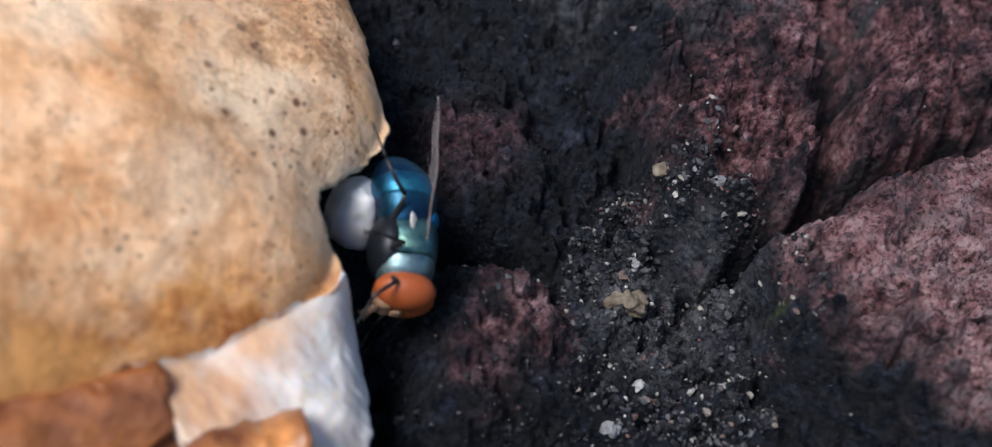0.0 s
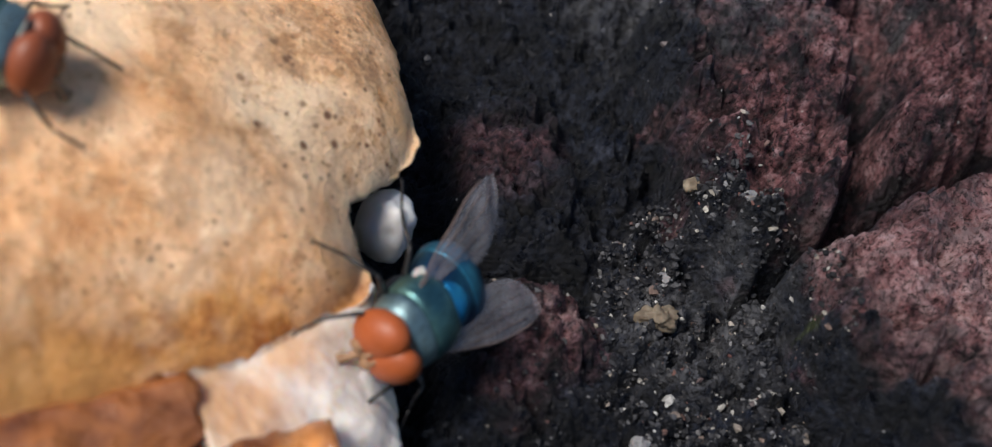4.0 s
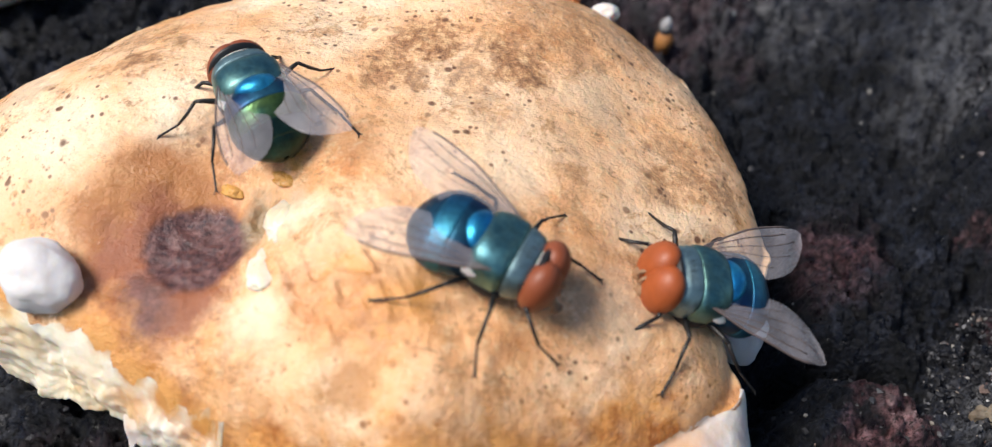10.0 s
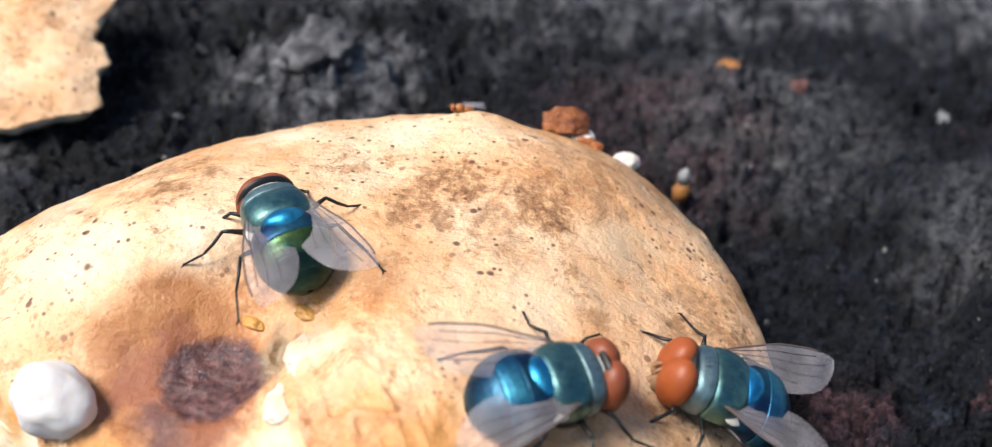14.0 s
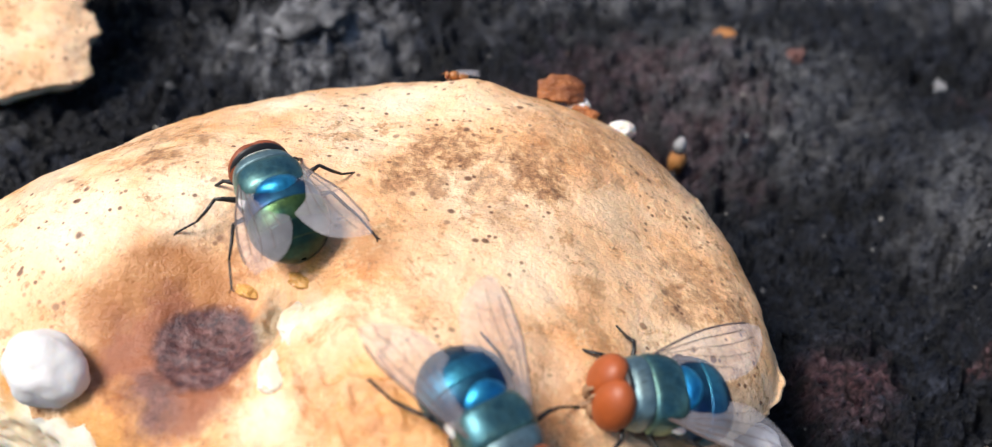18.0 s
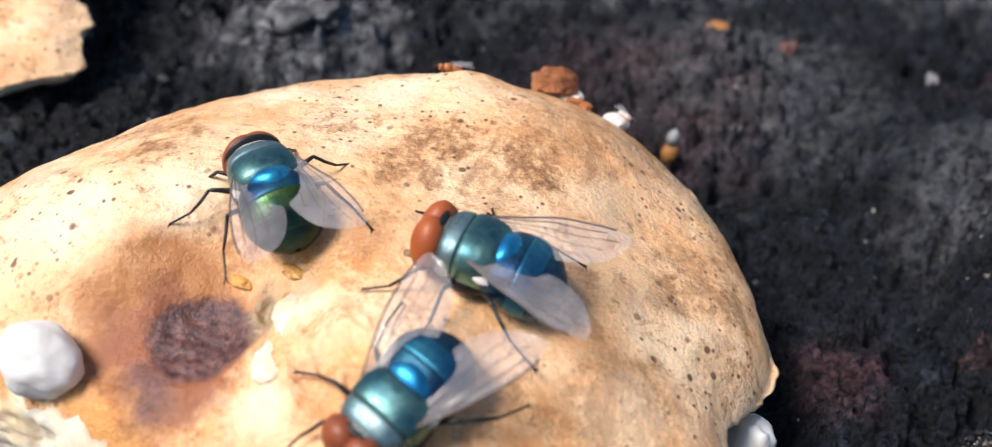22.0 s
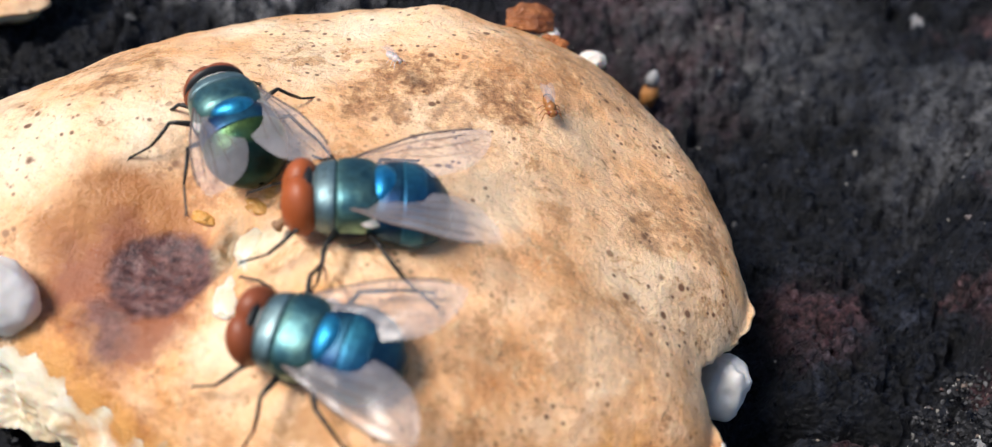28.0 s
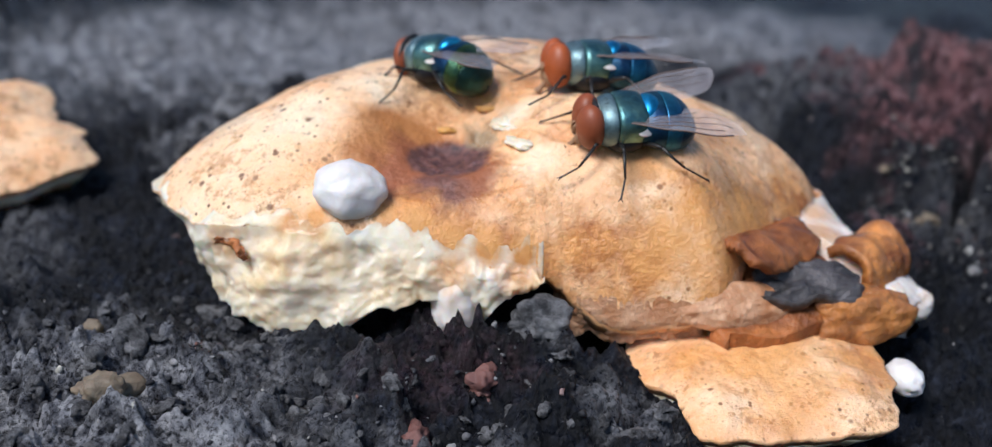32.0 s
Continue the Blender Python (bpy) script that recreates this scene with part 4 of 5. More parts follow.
def small_bread(label, place, size, turn, tilt, seed, ragged=0.12, cut=0.0):
    """A flat torn piece of crust over a thin layer of crumb."""
    thing = tagged(new("bread_piece"), label, "bread")
    th = np.linspace(0, 2 * math.pi, 220, endpoint=False)[:, None]
    s = (np.linspace(0, 1, 50) ** 0.8)[None]
    cx, cy = np.cos(th), np.sin(th)
    r = (np.abs(cx) ** 4 + np.abs(cy) ** 4) ** -0.25 * (1 + ragged * fbm(cx * 4, cy * 4, 0, 1.6, 4, seed))
    r = r * (1 - cut * np.exp(-((th - radians(208)) / radians(24)) ** 2))
    X, Y = s * r * cx * size[0], s * r * cy * size[1]
    Z = size[2] * (1 - s ** 2.5) * 0.6 + 0.7 * fbm(X, Y, 0, 6, 4, seed + 1) + 0.12 * fbm(X, Y, 0, 1.4, 3, seed + 2)
    rot = np.array(Euler((radians(tilt[0]), radians(tilt[1]), radians(turn))).to_matrix())
    top = np.stack([X, Y, Z + 0 * X], -1)
    under = np.stack([X * (1 - 0.05 * s), Y * (1 - 0.05 * s), Z - 0.9], -1)
    crumb = np.stack([X * (0.93 - 0.12 * s), Y * (0.93 - 0.12 * s), Z * 0.5 - size[2] * 0.55 - 0.9 - 0.6 * fbm(X, Y, 0, 3, 4, seed + 3)], -1)
    f = lambda p: p @ rot.T + np.array(place)
    part("crust", mesh_grid("crust", f(np.concatenate([top, under[:, ::-1]], 1)), CRUST, True), CRUST, thing)
    a = np.stack([X * 0.95, Y * 0.95, Z - 0.8], -1)
    part("crumb", mesh_grid("crumb", f(np.concatenate([a, crumb[:, ::-1]], 1)), CRUMB, True), CRUMB, thing, "cream-white crumb")
    return thing


small_bread("smaller golden bread crust wedged under the large one", (9.6, -21.4, -1.9), (10.8, 8.0, 3.0), -24, (10, -3), 121, cut=0.32)
small_bread("broken bread crust lying apart on the stone", (-49.5, 49, 4.0), (15.5, 12.5, 5.5), 14, (16, -8), 131, 0.2)


def crumb_thing(label, place, radii, seed, rough=0.25):
    ob = new("bread_crumb", lump("bread_crumb", place, radii, WHITE, seed, rough, -20, 1.1))
    tagged(ob, label, "crumb", "loose crumbs")


crumb_thing("round white crumb sitting on the crust", (-19.2, -2.3, 11.5), (2.9, 2.4, 2.4), 141, 0.35)
crumb_thing("white crumb hanging at the torn notch", (30.8, 4.6, 3.5), (2.1, 1.9, 2.9), 143, 0.4)
crumb_thing("white crumb beside the smaller crust", (22.0, -25.5, -2.2), (1.5, 2.2, 1.3), 145, 0.35)


# ---- loose stones and bits ----
def stone(label, x, y, r, material, seed, flat=0.75, lift=0.2):
    me = pebble_mesh("pebble", 1.25, material, seed, 4)
    ob = new("pebble", me)
    ob.matrix_world = pose(x * MM, y * MM, (float(ground_z(x, y)[0]) + r * lift) * MM, 0, 0, seed * 37) @ Matrix.Diagonal((r, r * 0.85, r * flat, 1))
    tagged(ob, label, "pebble", "loose pebbles")


for label, x, y, r, mat in (
    ("round tan pebble in the grit", 51.2, 2.0, 1.15, TAN), ("pale grey chip among dark grit", 52.6, 6.5, 0.6, PALE), ("white chip in the grit", 49.2, -7.2, 0.55, PALE),
    ("tan pebble on grit", -39, 5, 1.2, TAN), ("pale grey stone on grit", -36.5, 0, 1.7, LAVA), ("grey tan stone on dark grit", -40, -7, 2.1, TAN), ("tan pebble on grit", -30, -18, 1.5, TAN),
    ("pale reddish stone among dark grit", -20, -20, 1.6, REDDISH), ("pale grey pebble on dark grit", -17.5, -20.5, 0.9, PALE), ("rough grey stone before the bread", -5.8, -12.3, 2.3, LAVA), ("dull reddish stone before the bread", -13, -16, 1.6, REDDISH),
    ("small orange pebble on far stone", 32.5, 64.7, 1.3, ORANGE), ("pale speck of stone", 34, 50, 0.6, PALE), ("greenish tan pebble in the grit", 54, -11.5, 1.0, TAN), ("reddish pebble on dark stone", 41, 66, 1.1, REDDISH),
    ("pale grey stone behind the bread", -12, 56, 3.2, LAVA), ("grey stone behind the bread", -19, 54, 2.4, LAVA), ("pale pebble on dark stone", 58, 66, 0.8, PALE), ("white stone grain in the grit", 57.5, 9, 0.5, PALE), ("pale stone grain in the grit", 55, 13, 0.7, TAN),
):
    stone(label, x, y, r, mat, int(abs(x * 7 + y * 3)) % 97)


def bud():
    """A tiny orange bud with a pale tip, upright on the stone."""
    thing = tagged(new("plant_bud"), "tiny orange bud with a white tip on the stone", "plant")
    x, y = 26.7, 44.7
    z = float(ground_z(x, y)[0])
    part("stem", tube([(x, y, z - 0.4), (x + 0.1, y, z + 1.0), (x, y, z + 2.2)], [0.7, 1.0, 0.6]), ORANGE, thing)
    part("tip", tube([(x, y, z + 2.0), (x, y, z + 3.0), (x + 0.1, y, z + 3.8)], [0.65, 0.7, 0.2]), PALE, thing, "white tip")


bud()


# ---- flies ----
LEGS = []


def leg(parent, hip, knee, ankle, toe, side):
    """Thigh that thickens in its middle, a thin shin and a jointed foot with two claws."""
    pts = [Vector((x, y * side, z)) for x, y, z in (hip, knee, ankle, toe)]
    bow = (pts[1] - pts[0]).lerp(Vector((0, 0, 1)), 0.9).normalized() * 0.18
    lg = part("leg", tube([pts[0], pts[0].lerp(pts[1], 0.35) + bow, pts[0].lerp(pts[1], 0.8) + bow * 0.6, pts[1]], [0.20, 0.25, 0.17, 0.13], 8), BLACK, parent)
    part("shin", tube([pts[1], pts[1].lerp(pts[2], 0.5) - bow * 0.4, pts[2]], [0.13, 0.13, 0.10], 7), BLACK, lg)
    LEGS.append((parent, lg, pts[0], len(LEGS) % 6))
    joints, radii = [], []
    for k in range(5):
        joints += [pts[2].lerp(pts[3], k / 5 + 0.02), pts[2].lerp(pts[3], k / 5 + 0.17)]
        radii += [0.070, 0.098]
    d = (pts[3] - pts[2]).normalized()
    part("foot", tube(joints + [pts[3]], radii + [0.10], 6), BLACK, lg)
    for k in (-1, 1):
        out = d.cross(Vector((0, 0, 1))).normalized() * k
        part("claw", tube([pts[3] - d * 0.05, pts[3] + d * 0.13 + out * 0.13, pts[3] + d * 0.20 + out * 0.19 - Vector((0, 0, 0.07))], [0.055, 0.045, 0.015], 5), BLACK, lg)
    return lg


def wing_mesh(side, spread, lift):
    """A thin blade with a straight leading edge, a bulged hind edge and a rounded tip, its root at the shoulder."""
    u, q = np.linspace(0, 1, 30)[:, None], np.linspace(0, 1, 13)[None]
    lead = 0.55 * np.sin(u * math.pi * 0.9) + 0.15
    hind = -2.9 * np.sin(math.pi * np.clip(u * 0.84, 0, 1)) ** 0.85 - 0.1 * (1 - u)
    round_tip = np.sqrt(np.clip(1 - np.clip((u - 0.72) / 0.28, 0, 1) ** 2.4, 0, 1))
    mid = 0.55 * lead + 0.45 * hind * 0.6
    y = (mid + (lead - mid) * round_tip) * (1 - q) + (mid + (hind - mid) * round_tip) * q
    x = -9.7 * u + 0 * q
    z = 0.30 * np.sin(u * 3.1) - 0.6 * (q - 0.3) ** 2 * np.sin(u * 3.1) + 0.06 * np.sin(u * 15 + q * 5) + 0.05 * np.sin(q * 16) * np.clip(1 - u, 0, 1)
    c, s = math.cos(radians(spread)), math.sin(radians(spread))
    X, Y = x * c + y * s, -x * s + y * c
    return np.stack([0.7 + X, side * (1.75 + Y), 3.7 + z + lift * np.hypot(X, Y) / 9], -1)


def loft(stations, seg=30, power=0.92):
    """A body lofted along x: x, half-width, height above, height below, middle."""
    a = np.linspace(0, 2 * math.pi, seg, endpoint=False)
    c, s = np.cos(a), np.sin(a)
    c, s = np.sign(c) * np.abs(c) ** power, np.sign(s) * np.abs(s) ** power
    x0 = np.array([st[0] for st in stations])
    k = np.linspace(0, 1, len(stations))
    fine = np.linspace(0, 1, 5 * len(stations))
    cols = []
    for col in range(5):
        v = np.interp(fine, k, [st[col] for st in stations])
        w = np.r_[v[0], v[0], v, v[-1], v[-1]]
        cols.append((w[:-4] + 4 * w[1:-3] + 6 * w[2:-2] + 4 * w[3:-1] + w[4:]) / 16)
    x, w, up, down, mid = (col[:, None] for col in cols)
    return np.stack([x + 0 * c, w * c, mid + np.where(s > 0, up * s, down * s)], -1).transpose(1, 0, 2)


def droops(P, degrees):
    """Bends the hind body down about its root."""
    P = P.copy()
    x, z = P[..., 0] + 0.9, P[..., 2] - 2.6
    a = radians(degrees) * np.clip(-x / 2.5, 0, 1)
    P[..., 0], P[..., 2] = -0.9 + x * np.cos(a) - z * np.sin(a), 2.6 + x * np.sin(a) + z * np.cos(a)
    return P


def fly(label, spread=24, lift=0.2, green=False, size=1.0, eyes=None, bowed=0.0, droop=6.0):
    thing = tagged(new("fly"), label, "fly", "flies on the bread")
    thing.scale = (size, size, size)
    th = part("thorax", mesh_grid("thorax", loft([(1.08, 1.9, 1.5, 1.7, 2.65), (1.02, 2.36, 1.86, 1.85, 2.65), (0.75, 2.52, 1.98, 1.92, 2.65), (0.2, 2.56, 2.03, 1.95, 2.65), (-0.5, 2.52, 2.02, 1.95, 2.65), (-1.1, 2.34, 1.92, 1.8, 2.65), (-1.5, 1.95, 1.66, 1.5, 2.65), (-1.68, 1.2, 1.0, 1.0, 2.65)], 40, 0.80), THORAX, True), THORAX, thing, "metallic teal thorax")
    part("collar", mesh_grid("collar", loft([(2.62, 0.9, 0.8, 0.8, 2.6), (2.55, 1.55, 1.3, 1.4, 2.6), (2.35, 1.95, 1.58, 1.65, 2.6), (2.0, 2.2, 1.78, 1.78, 2.62), (1.5, 2.36, 1.9, 1.85, 2.64), (1.12, 2.38, 1.93, 1.85, 2.64), (0.98, 2.1, 1.7, 1.6, 2.64)], 40, 0.82), COLLAR, True), COLLAR, th, "greyish teal front of the thorax")
    part("collar_rim", mesh_grid("collar_rim", loft([(2.50, 1.62, 1.36, 1.4, 2.6), (2.56, 1.80, 1.52, 1.5, 2.6), (2.44, 1.92, 1.60, 1.6, 2.6), (2.34, 1.90, 1.56, 1.6, 2.6)], 40), CALYPTER, True), CALYPTER, th, "pale rim behind the head")
    part("scutellum", blob((0.95, 1.48, 0.80), (-1.78, 0, 3.86), (0, 14, 0), seg=28, rings=18, shape=lambda p: Vector((p.x, p.y * (1 + 0.22 * p.x), p.z))), SCUTELLUM, th, "bright blue shield")
    part("underside", blob((2.35, 2.62, 1.55), (0.15, 0, 1.72), seg=26, rings=16), DUSK, th, "blackish underside")
    for side in (-1, 1):
        part("calypter", blob((0.85, 0.62, 0.16), (-1.15, side * 2.1, 3.05), (side * -28, 6, side * 20), seg=16, rings=10), CALYPTER, th, "pale lobe at the wing's root")
    band, tip = (ABDOMEN_GREEN, ABDOMEN_TIP) if green else (ABDOMEN_BAND, ABDOMEN)
    ab = part("abdomen", mesh_grid("abdomen", droops(loft([(-0.7, 1.7, 1.1, 1.0, 2.4), (-0.95, 2.35, 1.5, 1.5, 2.42), (-1.9, 2.72, 1.98, 1.8, 2.44), (-2.75, 2.86, 2.22, 1.9, 2.4), (-2.95, 2.70, 2.08, 1.8, 2.38)], 40), droop), ABDOMEN, True), ABDOMEN, thing, "dark metallic blue abdomen")
    part("segment", mesh_grid("segment", droops(loft([(-2.72, 2.5, 1.95, 1.6, 2.4), (-2.82, 2.88, 2.26, 1.9, 2.4), (-3.5, 2.90, 2.28, 1.95, 2.36), (-4.1, 2.78, 2.18, 1.9, 2.3), (-4.28, 2.58, 2.02, 1.75, 2.28)], 40), droop), band, True), band, ab)
    part("segment", mesh_grid("segment", droops(loft([(-4.0, 2.4, 1.85, 1.6, 2.3), (-4.15, 2.74, 2.14, 1.85, 2.3), (-4.75, 2.46, 1.92, 1.7, 2.2), (-5.2, 2.08, 1.6, 1.45, 2.12), (-5.28, 1.9, 1.46, 1.35, 2.1)], 40), droop), tip, True), tip, ab)
    part("segment", mesh_grid("segment", droops(loft([(-5.1, 1.7, 1.35, 1.2, 2.14), (-5.2, 2.04, 1.57, 1.4, 2.11), (-5.6, 1.6, 1.2, 1.1, 2.05), (-5.95, 0.95, 0.7, 0.75, 2.0), (-6.1, 0.15, 0.1, 0.15, 1.96)], 32), droop), tip, True), tip, ab)
    part("occiput", blob((0.50, 2.22, 1.92), (2.72, 0, 2.66), seg=28, rings=16), BLACK, thing, "black back of the head")
    hd = part("head", mesh_grid("head", loft([(2.6, 0.7, 0.7, 0.7, 2.5), (2.65, 1.9, 1.6, 1.5, 2.5), (2.9, 2.15, 1.75, 1.75, 2.45), (3.4, 1.9, 1.5, 1.7, 2.35), (3.9, 1.2, 0.9, 1.4, 2.2), (4.12, 0.6, 0.45, 0.8, 2.0)]), FACE, True), FACE, thing, "tan face between the eyes")
    for side in (-1, 1):
        part("eye", blob((1.16 - bowed * 0.2, 1.46 + bowed * 0.25, 1.94 - bowed * 0.05), (3.12 + bowed * 0.06, side * (0.92 - bowed * 0.30), 2.72 - bowed * 0.25), (side * 8, 0, side * 15), seg=32, rings=22), eyes or EYE, hd, "large red-brown compound eye")
        part("antenna", tube([(4.0, side * 0.2, 2.75), (4.32, side * 0.28, 2.4), (4.36, side * 0.28, 1.85)], [0.1, 0.15, 0.07], 6), FACE, hd)
        part("cheek", blob((0.55, 0.5, 0.75), (3.75, side * 0.62, 1.55), (0, 0, side * 25), seg=14, rings=10), FACE, hd)
    part("proboscis", tube([(3.5, 0, 1.35), (3.95, 0, 0.95), (4.25, 0, 0.6), (4.5, 0, 0.25), (4.62, 0, 0.10)], [0.42, 0.27, 0.22, 0.30, 0.42], 12), FACE, hd, "brownish proboscis with a flared tip")
    for side in (-1, 1):
        P = wing_mesh(side, spread, lift)
        wg = part("wing", mesh_grid("wing", P, WING), WING, thing, "translucent smoky wing")
        for line, rad in (([(i, 0) for i in range(0, 27, 2)], 0.070), ([(i, 1 + i / 16) for i in range(0, 25, 2)], 0.038), ([(i, 2 + i / 7) for i in range(0, 27, 2)], 0.026), ([(i, 3 + i / 4.2) for i in range(1, 25, 2)], 0.02), ([(i, 4 + i / 3.0) for i in range(1, 19, 2)], 0.02)):
            pts = [P[i, min(12, int(j))] * (1 - (j - int(j))) + P[i, min(12, int(j) + 1)] * (j - int(j)) + (0, 0, 0.02) for i, j in line]
            part("vein", tube(pts, [rad] * len(pts), 5), VEIN, wg)
    for side in (-1, 1):
        leg(thing, (2.0, 0.9, 1.3), (3.1, 2.7, 2.1), (4.5, 3.6, 0.75), (6.0, 3.9, 0.06), side)
        leg(thing, (0.7, 1.2, 1.1), (1.0, 3.9, 2.4), (1.1, 5.5, 0.9), (1.7, 7.0, 0.06), side)
        leg(thing, (-0.6, 1.2, 1.1), (-2.2, 3.6, 2.3), (-4.0, 4.7, 1.0), (-5.9, 5.3, 0.06), side)
    hairs = bmesh.new()
    rng = random.Random(7)
    for k in range(90):
        a, x = rng.uniform(-1.25, 1.25), rng.choice((rng.uniform(-2.4, 2.2), rng.uniform(-5.6, -2.8)))
        w = 2.2 if x > -1.2 else 1.15 if x > -2.6 else 2.4 if x > -4.2 else 2.4 + 0.75 * (x + 4.2)
        h = 4.5 if x > -1.2 else 4.2 if x > -2.6 else (4.1 if x > -4.2 else 4.1 + 0.75 * (x + 4.2))
        p = Vector((x, w * math.sin(a) * 0.98, 2.5 + (h - 2.5) * math.cos(a) * 0.97))
        if x < -2.6:
            p = Vector(droops(np.array([p[:]]), droop)[0])
        d = Vector((-0.75, math.sin(a) * 0.5, math.cos(a) * 0.75)) * 0.55
        o = d.orthogonal().normalized() * 0.02
        vs = [hairs.verts.new(q * MM) for q in (p + o, p - o, p + d.cross(o).normalized() * 0.02, p + d)]
        for f in ((0, 1, 3), (1, 2, 3), (2, 0, 3)):
            hairs.faces.new([vs[i] for i in f])
    part("bristles", hairs, BLACK, thing, "black bristles")
    return thing


FLY_A = fly("blue-green metallic blowfly resting on the crust, wings half open", 15, -0.5, True, 0.99, EYE_DARK, 1.0, 20)
def small_fly(name, label, body, tail, eye):
    """A tiny fly, two millimetres long: three body parts, eyes, folded wings and six thin legs."""
    thing = tagged(new(name), label, "fly", "tiny flies at the bread")
    part("thorax", blob((0.42, 0.36, 0.36), (0.15, 0, 0.5), seg=16, rings=10), body, thing)
    part("head", blob((0.22, 0.30, 0.27), (0.66, 0, 0.48), seg=14, rings=10), body, thing)
    for side in (-1, 1):
        part("eye", blob((0.14, 0.12, 0.18), (0.70, side * 0.22, 0.52), seg=12, rings=8), eye, thing, "dark red eye")
    ab = part("abdomen", blob((0.55, 0.38, 0.34), (-0.55, 0, 0.42), (0, -8, 0), seg=16, rings=10), body, thing)
    part("segment", blob((0.26, 0.30, 0.27), (-0.92, 0, 0.36), seg=14, rings=9), tail, ab)
    for side in (-1, 1):
        P = wing_mesh(side, 6, 0.0)
        P = (P - (0.7, side * 1.75, 3.7)) * (0.19, 0.19, 0.12) + (0.05, side * 0.2, 0.84)
        part("wing", mesh_grid("wing", P, WING), WING, thing, "clear folded wing")
        for x in (0.4, 0.15, -0.1):
            part("leg", tube([(x, side * 0.15, 0.3), (x * 1.6, side * 0.5, 0.42), (x * 2.4, side * 0.75, 0.02)], [0.05, 0.04, 0.025], 5), body, thing)
    return thing


AMBER = plain("amber_shell", (0.36, 0.15, 0.045), 0.35, 0.0, 2.0, Subsurface_Weight=0.15, Subsurface_Scale=0.0004).m
PALE_SHELL = plain("pale_shell", (0.66, 0.58, 0.54), 0.4, 0.0, 2.0, Subsurface_Weight=0.2, Subsurface_Scale=0.0004).m
FRUIT_FLY = small_fly("fruit_fly", "tiny amber fruit fly with clear wings on the rim", AMBER, DUSK, EYE_DARK)
FRUIT_FLY.scale = (1.15, 1.15, 1.15)
MIDGE = small_fly("midge", "tiny whitish midge flitting over the crust", PALE_SHELL, PALE_SHELL, AMBER)
MIDGE.scale = (0.8, 0.8, 0.8)
FLY_B = fly("blue blowfly with red-brown eyes walking on the crust", 19, size=1.03, eyes=EYE_DARK)
FLY_C = fly("teal blowfly with orange-brown eyes and smoky wings", 20, size=1.05)

